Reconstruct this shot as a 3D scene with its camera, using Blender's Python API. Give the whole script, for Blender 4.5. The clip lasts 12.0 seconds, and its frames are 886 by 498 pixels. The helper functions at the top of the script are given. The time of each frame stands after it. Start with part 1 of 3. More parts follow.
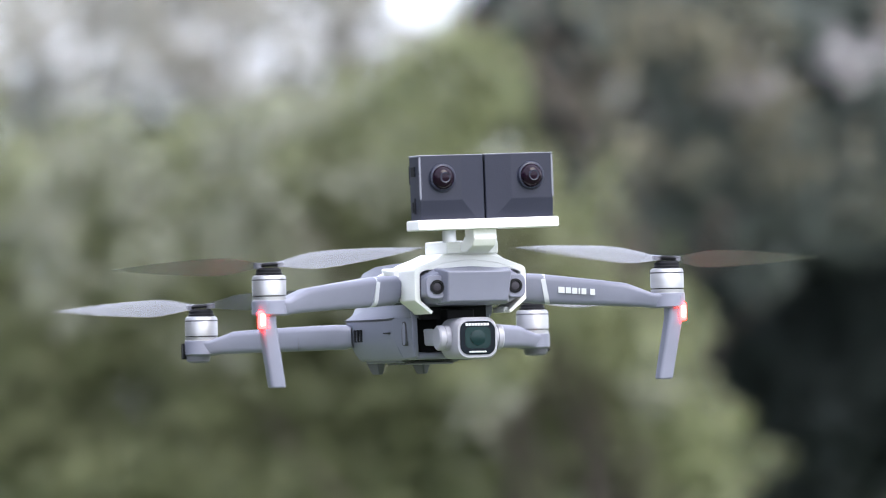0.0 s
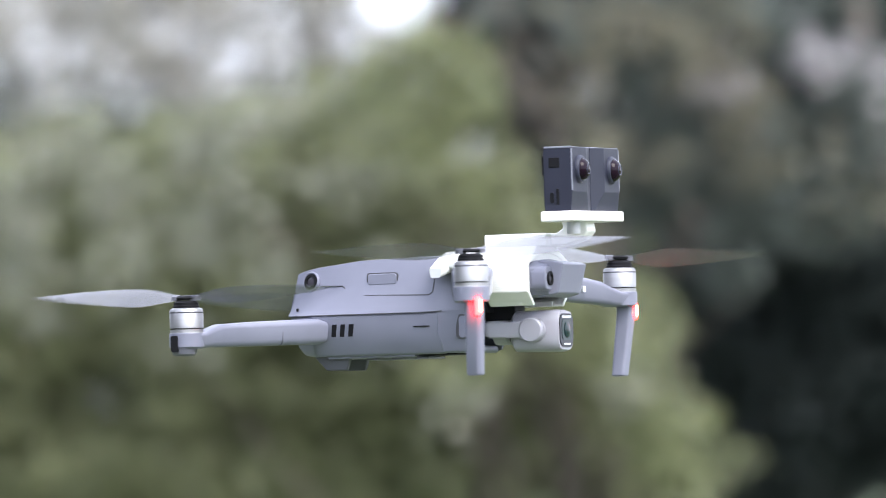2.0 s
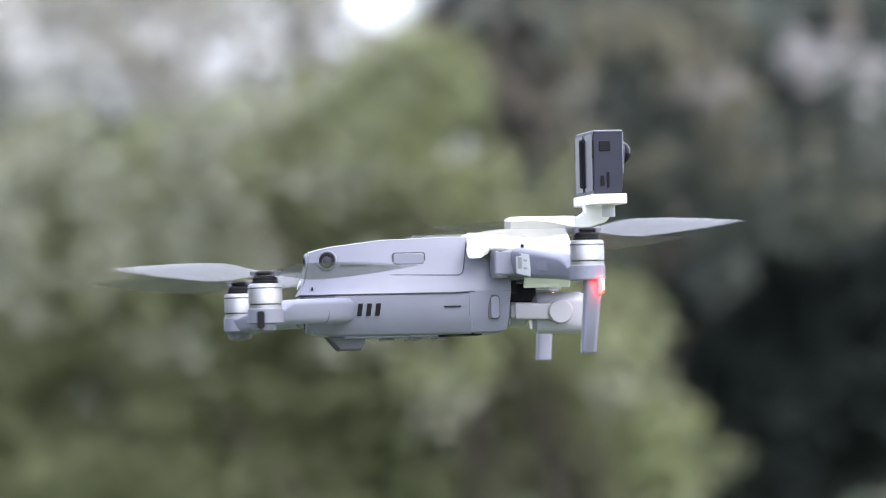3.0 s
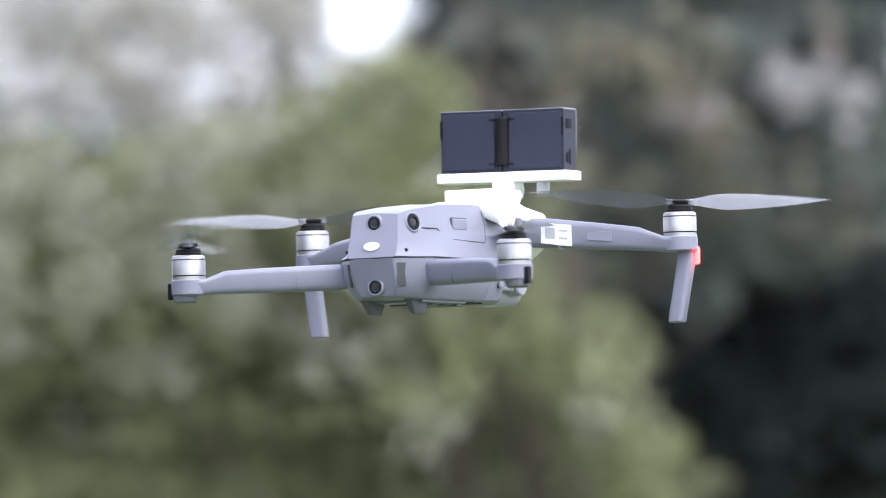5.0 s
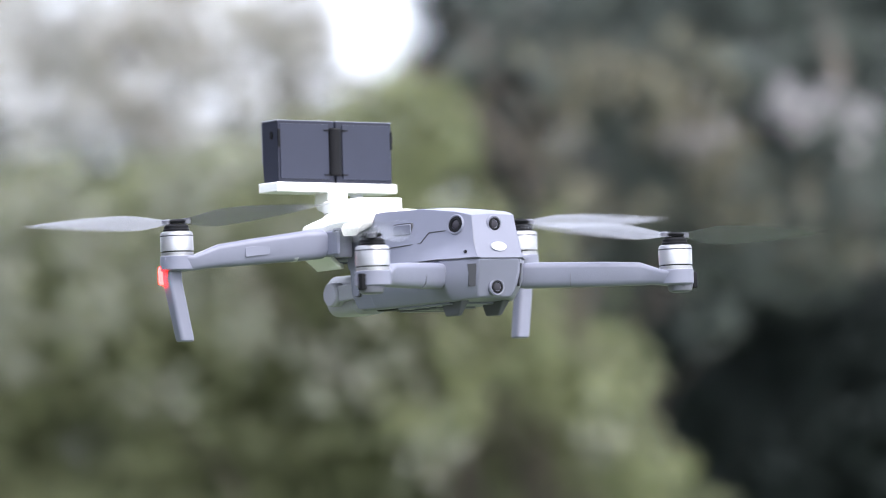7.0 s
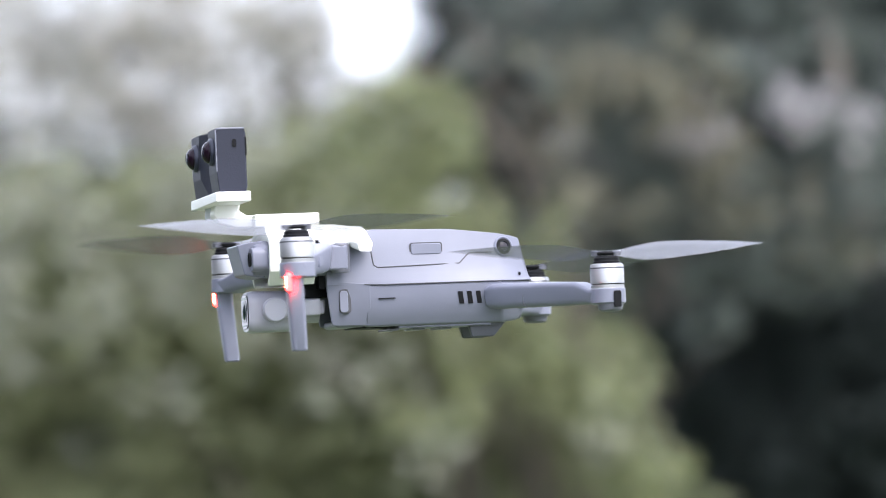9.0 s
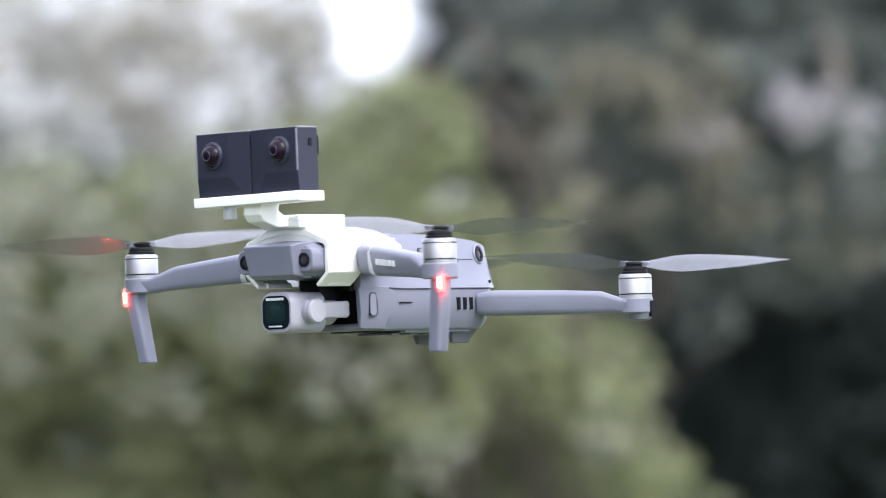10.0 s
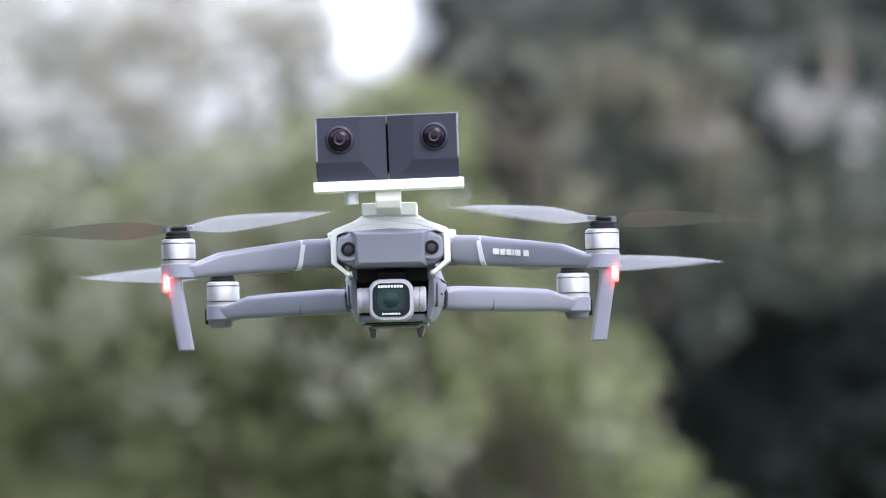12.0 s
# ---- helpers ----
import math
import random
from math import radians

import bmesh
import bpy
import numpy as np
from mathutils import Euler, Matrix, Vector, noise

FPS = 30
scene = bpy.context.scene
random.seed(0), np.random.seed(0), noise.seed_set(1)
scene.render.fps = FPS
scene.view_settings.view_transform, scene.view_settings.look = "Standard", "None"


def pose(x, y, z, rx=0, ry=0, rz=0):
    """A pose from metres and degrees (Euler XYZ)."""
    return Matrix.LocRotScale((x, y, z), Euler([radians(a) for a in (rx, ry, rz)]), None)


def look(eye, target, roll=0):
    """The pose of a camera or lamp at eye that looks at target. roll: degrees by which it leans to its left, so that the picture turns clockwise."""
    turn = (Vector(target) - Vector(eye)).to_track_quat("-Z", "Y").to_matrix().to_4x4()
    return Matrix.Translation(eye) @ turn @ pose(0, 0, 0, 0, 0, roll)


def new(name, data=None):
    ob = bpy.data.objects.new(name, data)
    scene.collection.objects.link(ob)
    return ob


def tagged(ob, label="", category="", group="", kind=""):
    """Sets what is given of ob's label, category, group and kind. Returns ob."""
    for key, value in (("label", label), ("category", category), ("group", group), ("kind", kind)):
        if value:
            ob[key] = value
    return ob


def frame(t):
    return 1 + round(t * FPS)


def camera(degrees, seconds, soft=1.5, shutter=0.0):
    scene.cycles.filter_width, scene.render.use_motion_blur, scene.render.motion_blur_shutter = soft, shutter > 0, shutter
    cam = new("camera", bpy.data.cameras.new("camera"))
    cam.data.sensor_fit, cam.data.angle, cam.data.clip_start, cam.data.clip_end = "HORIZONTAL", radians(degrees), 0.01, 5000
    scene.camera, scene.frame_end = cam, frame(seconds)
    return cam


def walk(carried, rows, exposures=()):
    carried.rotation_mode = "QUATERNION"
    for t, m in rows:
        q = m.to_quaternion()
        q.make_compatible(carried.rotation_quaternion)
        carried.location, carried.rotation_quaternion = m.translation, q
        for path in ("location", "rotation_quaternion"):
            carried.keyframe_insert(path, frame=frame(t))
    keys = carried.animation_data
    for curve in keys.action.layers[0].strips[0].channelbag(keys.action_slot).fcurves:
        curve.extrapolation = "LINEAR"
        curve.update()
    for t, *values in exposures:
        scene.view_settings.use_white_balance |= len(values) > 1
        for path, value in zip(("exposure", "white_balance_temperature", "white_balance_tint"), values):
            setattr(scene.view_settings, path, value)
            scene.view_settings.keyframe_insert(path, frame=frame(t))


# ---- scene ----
CAMERA_ROWS = [
    (0, 1.6290, 0.4157),
    (0.5, 1.6245, 0.3576),
    (1, 1.6201, 0.2995),
    (1.5, 1.6201, 0.2458),
    (2, 1.6201, 0.1922),
    (2.5, 1.6201, 0.1430),
    (3, 1.6201, 0.0894),
    (3.6, 1.6290, 0.0313),
    (4, 1.6603, -0.0045),
    (4.5, 1.7273, -0.0402),
    (5, 1.8123, -0.0536),
    (5.5, 1.9151, -0.0358),
    (6, 1.9911, -0.0179),
    (6.5, 2.0000, -0.0134),
    (7, 2.0000, -0.0089),
    (9, 2.0000, -0.0045),
    (12, 2.0000, 0.0000),
]
cam = camera(7.0, 12.0, soft=1.0, shutter=0.5)
cam.data.dof.use_dof = True
cam.data.dof.focus_distance = 5.12
cam.data.dof.aperture_fstop = 9.0
walk(cam, [(t, pose(0, -5.17, 1.6, 90 + tilt, 0.0, pan) @ pose(0, 0, 0, 0, 0, -1.5)) for t, tilt, pan in CAMERA_ROWS],
     exposures=[(0, 1.03), (12, 1.03)])

# ---------------------------------------------------------------- light
world = bpy.data.worlds.new("overcast_sky")
scene.world = world
world.use_nodes = True
wn, wl = world.node_tree.nodes, world.node_tree.links
wn.clear()
sky = wn.new("ShaderNodeTexSky")
sky.sky_type = "NISHITA"
sky.sun_disc = False
sky.sun_elevation, sky.sun_rotation = radians(50), radians(139)
sky.air_density, sky.dust_density, sky.ozone_density = 1.0, 3.0, 1.0
cloud = wn.new("ShaderNodeMix")
cloud.data_type = "RGBA"
cloud.inputs["Factor"].default_value = 0.72
cloud.inputs["B"].default_value = (9.8, 10.4, 12.5, 1)
bg = wn.new("ShaderNodeBackground")
bg.inputs["Strength"].default_value = 0.14
wo = wn.new("ShaderNodeOutputWorld")
wl.new(sky.outputs["Color"], cloud.inputs["A"])
wl.new(cloud.outputs["Result"], bg.inputs["Color"])
wl.new(bg.outputs["Background"], wo.inputs["Surface"])

sun = new("sun", bpy.data.lights.new("sun", "SUN"))
sun.data.energy, sun.data.angle, sun.data.color = 2.0, radians(40), (1.0, 0.97, 0.92)
sun.matrix_world = look((3.0, -3.5, 7.0), (0, 0, 1.6))


# ---------------------------------------------------------------- materials
def base_material(name, rough, metal=0.0):
    m = bpy.data.materials.new(name)
    m.use_nodes = True
    b = m.node_tree.nodes["Principled BSDF"]
    b.inputs["Roughness"].default_value, b.inputs["Metallic"].default_value = rough, metal
    return m, m.node_tree.nodes, m.node_tree.links, b


def grained(name, colour, rough, metal=0.0, fine=900.0, coarse=35.0, vary=0.1, bump=0.15, stretch=None, coat=0.0, shine=0.5, alpha=1.0):
    """A surface with a fine grain in its relief and a coarse change in its tone and gloss."""
    m, n, l, b = base_material(name, rough, metal)
    b.inputs["Coat Weight"].default_value, b.inputs["Specular IOR Level"].default_value, b.inputs["Alpha"].default_value = coat, shine, alpha
    co = n.new("ShaderNodeTexCoord")
    mp = n.new("ShaderNodeMapping")
    if stretch:
        mp.inputs["Scale"].default_value = stretch
    l.new(co.outputs["Object"], mp.inputs["Vector"])
    big, small = n.new("ShaderNodeTexNoise"), n.new("ShaderNodeTexNoise")
    big.inputs["Scale"].default_value, small.inputs["Scale"].default_value = coarse, fine
    big.inputs["Detail"].default_value = 4
    for t in (big, small):
        l.new(mp.outputs["Vector"], t.inputs["Vector"])
    ramp = n.new("ShaderNodeValToRGB")
    c = Vector(colour)
    ramp.color_ramp.elements[0].position, ramp.color_ramp.elements[1].position = 0.3, 0.7
    ramp.color_ramp.elements[0].color = (*(c * (1 - vary)), 1)
    ramp.color_ramp.elements[1].color = (*(c * (1 + vary)), 1)
    l.new(big.outputs["Fac"], ramp.inputs["Fac"])
    l.new(ramp.outputs["Color"], b.inputs["Base Color"])
    gloss = n.new("ShaderNodeMapRange")
    gloss.inputs["To Min"].default_value, gloss.inputs["To Max"].default_value = rough * 0.85, min(1, rough * 1.15)
    l.new(big.outputs["Fac"], gloss.inputs["Value"])
    l.new(gloss.outputs["Result"], b.inputs["Roughness"])
    bp = n.new("ShaderNodeBump")
    bp.inputs["Strength"].default_value, bp.inputs["Distance"].default_value = bump, 0.0004
    l.new(small.outputs["Fac"], bp.inputs["Height"])
    l.new(bp.outputs["Normal"], b.inputs["Normal"])
    return m


def glowing(name, colour, strength):
    m, n, l, b = base_material(name, 0.3)
    b.inputs["Base Color"].default_value = (*colour, 1)
    b.inputs["Emission Color"].default_value = (*colour, 1)
    b.inputs["Emission Strength"].default_value = strength
    return m


def leafy(name, dark, light, rough=0.55, lets=0.25):
    """Leaves: each one has its own tone, and lets some light through."""
    m, n, l, b = base_material(name, rough)
    geo = n.new("ShaderNodeNewGeometry")
    ramp = n.new("ShaderNodeValToRGB")
    ramp.color_ramp.elements[0].color = (*dark, 1)
    ramp.color_ramp.elements[1].color = (*light, 1)
    co = n.new("ShaderNodeTexCoord")
    nz, spray = n.new("ShaderNodeTexNoise"), n.new("ShaderNodeTexNoise")
    nz.inputs["Scale"].default_value, spray.inputs["Scale"].default_value = 60, 13
    for t in (nz, spray):
        l.new(co.outputs["Object"], t.inputs["Vector"])
    tone = n.new("ShaderNodeMix")
    tone.inputs["Factor"].default_value = 0.7
    wide = n.new("ShaderNodeMapRange")
    wide.inputs["From Min"].default_value, wide.inputs["From Max"].default_value = 0.36, 0.66
    l.new(spray.outputs["Fac"], wide.inputs["Value"])
    l.new(geo.outputs["Random Per Island"], tone.inputs["A"])
    l.new(wide.outputs["Result"], tone.inputs["B"])
    l.new(tone.outputs["Result"], ramp.inputs["Fac"])
    mix = n.new("ShaderNodeMix")
    mix.data_type, mix.blend_type = "RGBA", "MULTIPLY"
    mix.inputs["Factor"].default_value = 0.35
    l.new(ramp.outputs["Color"], mix.inputs["A"])
    l.new(nz.outputs["Color"], mix.inputs["B"])
    l.new(mix.outputs["Result"], b.inputs["Base Color"])
    tr = n.new("ShaderNodeBsdfTranslucent")
    l.new(mix.outputs["Result"], tr.inputs["Color"])
    ms = n.new("ShaderNodeMixShader")
    ms.inputs["Fac"].default_value = lets
    l.new(b.outputs["BSDF"], ms.inputs[1])
    l.new(tr.outputs["BSDF"], ms.inputs[2])
    l.new(ms.outputs["Shader"], n["Material Output"].inputs["Surface"])
    return m


GREY = grained("grey_drone_plastic", (0.186, 0.192, 0.252), 0.42, vary=0.05, bump=0.12)
GREY_DARK = grained("darker_grey_plastic", (0.135, 0.137, 0.168), 0.4, vary=0.06, bump=0.12)
FOOT = grained("dark_grey_foot_rubber", (0.085, 0.087, 0.105), 0.5, vary=0.08, bump=0.15)
SEAM = grained("seam_black", (0.06, 0.06, 0.07), 0.6)
BLACK = grained("black_plastic", (0.008, 0.008, 0.01), 0.55, shine=0.15, vary=0.2)
SILVER = grained("brushed_motor_metal", (0.5, 0.495, 0.515), 0.44, metal=0.92, fine=400, stretch=(1, 1, 6), vary=0.06, bump=0.08)
STRIPE = grained("pale_grey_stripe", (0.52, 0.53, 0.57), 0.4, vary=0.03)
WHITE = grained("white_printed_plastic", (0.86, 0.86, 0.83), 0.5, fine=700, stretch=(0.15, 0.15, 3.0), vary=0.04, bump=0.35)
SLATE = grained("slate_rubber_coating", (0.018, 0.020, 0.036), 0.5, shine=0.35, vary=0.08, bump=0.2)
SLATE_EDGE = grained("slate_edge_highlight", (0.2, 0.205, 0.25), 0.35, vary=0.1, bump=0.1)
SLATE_PALE = grained("slate_satin_panel", (0.024, 0.027, 0.048), 0.42, shine=0.4, vary=0.06, bump=0.12)
LENS = grained("black_lens_glass", (0.006, 0.009, 0.013), 0.08, shine=0.12, vary=0.1, bump=0.0)
LENS_TINT = grained("coated_lens_glass", (0.01, 0.004, 0.01), 0.1, shine=0.18, vary=0.1, bump=0.0)
LENS_GREEN = grained("green_coated_lens_glass", (0.006, 0.022, 0.023), 0.26, shine=0.25, vary=0.2, bump=0.0)
EYE = grained("sensor_iris", (0.04, 0.037, 0.046), 0.22, shine=0.15, vary=0.2)
LABEL = grained("white_sticker", (0.62, 0.64, 0.66), 0.5, vary=0.03)
INK = grained("grey_ink", (0.34, 0.35, 0.38), 0.6)
GIMBAL = grained("silver_grey_plastic", (0.33, 0.33, 0.38), 0.34, vary=0.04)
BLADE = grained("grey_propeller_plastic", (0.16, 0.163, 0.19), 0.34, alpha=0.44, vary=0.06, shine=0.9, coat=0.6, bump=0.03)
WIRE = grained("wire_gold", (0.45, 0.3, 0.08), 0.5)
RED = glowing("red_lamp", (1.0, 0.004, 0.004), 75.0)
HOT = glowing("lamp_core", (1.0, 0.1, 0.06), 50.0)
BARK = grained("grey_bark", (0.12, 0.1, 0.085), 0.85, fine=60, coarse=7, vary=0.35, bump=0.6)
TWIG = grained("bare_twig_bark", (0.24, 0.2, 0.17), 0.8, fine=80, coarse=9, vary=0.3, bump=0.5)
LEAF_LIME = leafy("yellow_green_leaf", (0.165, 0.185, 0.085), (0.32, 0.345, 0.172), rough=0.4)
LEAF_OLIVE = leafy("olive_leaf", (0.165, 0.178, 0.092), (0.315, 0.34, 0.182), rough=0.4)
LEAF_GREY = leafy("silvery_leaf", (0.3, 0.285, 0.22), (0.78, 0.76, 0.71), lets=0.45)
# near-black green: the deep shade inside the crowns is put into this colour
LEAF_DARK = leafy("shaded_dark_leaf", (0.003, 0.007, 0.0065), (0.024, 0.039, 0.036), rough=0.75, lets=0.1)
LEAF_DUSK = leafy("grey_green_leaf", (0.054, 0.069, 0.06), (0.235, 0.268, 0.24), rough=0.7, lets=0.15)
LEAF_PALE = leafy("pale_glint_leaf", (0.22, 0.225, 0.17), (0.46, 0.465, 0.38), lets=0.3)
LEAF_PINK = leafy("pale_pinkish_leaf", (0.3, 0.27, 0.28), (0.7, 0.66, 0.68), rough=0.6, lets=0.3)
LEAF_BROWN = leafy("dry_brown_leaf", (0.1, 0.094, 0.062), (0.35, 0.33, 0.235), rough=0.7, lets=0.15)


def grass_material():
    m, n, l, b = base_material("lawn_grass", 0.9)
    co = n.new("ShaderNodeTexCoord")
    a, c = n.new("ShaderNodeTexNoise"), n.new("ShaderNodeTexNoise")
    a.inputs["Scale"].default_value, c.inputs["Scale"].default_value = 0.7, 120
    a.inputs["Detail"].default_value = 6
    for t in (a, c):
        l.new(co.outputs["Object"], t.inputs["Vector"])
    ramp = n.new("ShaderNodeValToRGB")
    ramp.color_ramp.elements[0].color, ramp.color_ramp.elements[1].color = (0.072, 0.098, 0.044, 1), (0.11, 0.144, 0.066, 1)
    l.new(a.outputs["Fac"], ramp.inputs["Fac"])
    mix = n.new("ShaderNodeMix")
    mix.data_type, mix.blend_type = "RGBA", "OVERLAY"
    mix.inputs["Factor"].default_value = 0.6
    l.new(ramp.outputs["Color"], mix.inputs["A"])
    l.new(c.outputs["Color"], mix.inputs["B"])
    l.new(mix.outputs["Result"], b.inputs["Base Color"])
    bp = n.new("ShaderNodeBump")
    bp.inputs["Strength"].default_value, bp.inputs["Distance"].default_value = 0.8, 0.03
    l.new(c.outputs["Fac"], bp.inputs["Height"])
    l.new(bp.outputs["Normal"], b.inputs["Normal"])
    return m


GRASS = grass_material()


# ---------------------------------------------------------------- mesh helpers
def part(name, bm, material, parent=None, label="", bevel=0.0, smooth=30, segments=2, crease=28):
    """Links a bmesh as one mesh object under a thing or a part."""
    bmesh.ops.recalc_face_normals(bm, faces=bm.faces)
    me = bpy.data.meshes.new(name)
    bm.to_mesh(me)
    bm.free()
    me.materials.append(material)
    if smooth:
        me.polygons.foreach_set("use_smooth", [True] * len(me.polygons))
        me.set_sharp_from_angle(angle=radians(smooth))
    ob = new(name, me)
    if parent:
        ob.parent = parent
    if bevel:
        md = ob.modifiers.new("bevel", "BEVEL")
        md.width, md.segments, md.limit_method, md.angle_limit = bevel, segments, "ANGLE", radians(crease)
        md.harden_normals = True
    if label:
        ob["label"] = label
    return ob


def loft(rings, bm=None, caps=True):
    """A skin over closed rings of equally many points."""
    bm = bm or bmesh.new()
    rows = [[bm.verts.new(p) for p in r] for r in rings]
    for a, b in zip(rows, rows[1:]):
        for i in range(len(a)):
            j = (i + 1) % len(a)
            bm.faces.new((a[i], a[j], b[j], b[i]))
    if caps:
        bm.faces.new(rows[0])
        bm.faces.new(rows[-1][::-1])
    return bm


def mirrored(half):
    """A closed ring from a half outline (x, y, z) that runs from the top middle to the bottom middle."""
    inner = [p for p in half if p[0] > 1e-6]
    return list(half) + [(-x, y, z) for x, y, z in reversed(inner)]


def block(x0, x1, y0, y1, z0, z1, bm=None):
    return loft([[(x0, y0, z), (x1, y0, z), (x1, y1, z), (x0, y1, z)] for z in (z0, z1)], bm)


AXES = {"x": Matrix.Rotation(radians(90), 4, "Y"), "y": Matrix.Rotation(radians(90), 4, "X"), "z": Matrix.Identity(4)}


def turned(profile, at, axis="z", count=32, bm=None):
    """A body of revolution: profile rows (radius, height) along the axis from the point at."""
    rot = Matrix.Translation(at) @ AXES[axis]
    rings = [[tuple(rot @ Vector((r * math.cos(a), r * math.sin(a), h))) for a in
              (2 * math.pi * i / count for i in range(count))] for r, h in profile]
    return loft(rings, bm)


def laid(profile, m, count=28):
    """A body of revolution about the z axis of the pose m."""
    return loft([[tuple(m @ Vector((r * math.cos(a), r * math.sin(a), h))) for a in (2 * math.pi * i / count for i in range(count))] for r, h in profile])


def rounded(w, h, r, steps=5):
    """The outline of a rounded rectangle, round the origin."""
    pts = []
    for cx, cy, a0 in ((w / 2 - r, h / 2 - r, 0), (-w / 2 + r, h / 2 - r, 90), (-w / 2 + r, -h / 2 + r, 180), (w / 2 - r, -h / 2 + r, 270)):
        for i in range(steps + 1):
            a = radians(a0 + 90 * i / steps)
            pts.append((cx + r * math.cos(a), cy + r * math.sin(a)))
    return pts


def slab_y(cx, cz, w, h, r, y0, y1, bm=None, grow=0.0):
    """A rounded plate in the x-z plane between y0 and y1."""
    return loft([[(cx + x, y0, cz + z) for x, z in rounded(w, h, r)],
                 [(cx + x * (1 + grow), y1, cz + z * (1 + grow)) for x, z in rounded(w, h, r)]], bm)


def slab_x(cy, cz, w, h, r, x0, x1, bm=None):
    return loft([[(x0, cy + y, cz + z) for y, z in rounded(w, h, r)], [(x1, cy + y, cz + z) for y, z in rounded(w, h, r)]], bm)


def beam(stations, steps=4, power=0.27):
    """A rounded bar through stations (x, y, z, width, height), whose width lies level across its run."""
    rings = []
    for i, (x, y, z, w, h) in enumerate(stations):
        a, b = stations[max(i - 1, 0)], stations[min(i + 1, len(stations) - 1)]
        d = Vector((b[0] - a[0], b[1] - a[1], 0)).normalized()
        side = Vector((-d.y, d.x, 0))
        rings.append([tuple(Vector((x, y, z)) + side * u * (1 + 0.3 * v / h) + Vector((0, 0, v))) for u, v in rounded(w, h, power * min(w, h), steps)])
    return loft(rings)


def bar(a, b, ra, rb, count=12, bm=None):
    """A round tapering bar from a to b."""
    a, b = Vector(a), Vector(b)
    q = (b - a).to_track_quat("Z", "Y")
    return loft([[tuple(p + q @ Vector((r * math.cos(t), r * math.sin(t), 0))) for t in
                  (2 * math.pi * i / count for i in range(count))] for p, r in ((a, ra), (b, rb))], bm)


# ---------------------------------------------------------------- setting
def ground():
    bm = bmesh.new()
    n = 60
    grid = []
    for j in range(n + 1):
        row = []
        for i in range(n + 1):
            u, v = 2 * i / n - 1, 2 * j / n - 1
            x, y = 900 * u * abs(u) ** 2, 900 * v * abs(v) ** 2
            h = 0.05 * noise.noise(Vector((x * 0.2, y * 0.2, 0))) if abs(x) + abs(y) < 60 else 0
            row.append(bm.verts.new((x, y, h)))
        grid.append(row)
    for j in range(n):
        for i in range(n):
            bm.faces.new((grid[j][i], grid[j][i + 1], grid[j + 1][i + 1], grid[j + 1][i]))
    return tagged(part("ground", bm, GRASS), "short green lawn under the hovering drone", "lawn", kind="structure")


def foliage(regions, rng, leaf):
    """Leaves in sprays that fill round regions (x, y, z, rx, ry, rz, cover), each leaf a small folded blade."""
    verts, faces = [], []
    for cx, cy, cz, rx, ry, rz, cover in regions:
        total = int(cover * math.pi * rx * rz / (0.36 * leaf * leaf))
        spray = 28
        for _ in range(max(1, total // spray)):
            d = Vector((rng.gauss(0, 1), rng.gauss(0, 1), rng.gauss(0, 1))).normalized() * rng.random() ** 0.4
            c = Vector((cx + d.x * rx, cy + d.y * ry, cz + d.z * rz))
            size = rng.uniform(1.6, 3.6) * leaf
            lean = Vector((rng.uniform(-1, 1), rng.uniform(-1, 1), rng.uniform(-0.6, 1))) * size
            for k in range(spray):
                p = c + lean * rng.uniform(-1, 1) + Vector((rng.gauss(0, 0.5), rng.gauss(0, 0.5), rng.gauss(0, 0.5))) * size
                s = leaf * rng.uniform(0.6, 1.4)
                q = Euler((rng.uniform(-1.2, 1.2), rng.uniform(-1.2, 1.2), rng.uniform(0, 6.3))).to_matrix()
                k = len(verts)
                for v in ((0, -s, 0), (0.36 * s, -0.1 * s, 0.1 * s), (0, s, -0.12 * s), (-0.36 * s, -0.1 * s, 0.1 * s)):
                    verts.append(tuple(p + q @ Vector(v)))
                faces += [(k, k + 1, k + 2), (k, k + 2, k + 3)]
    me = bpy.data.meshes.new("crown")
    me.from_pydata(verts, [], faces)
    return me


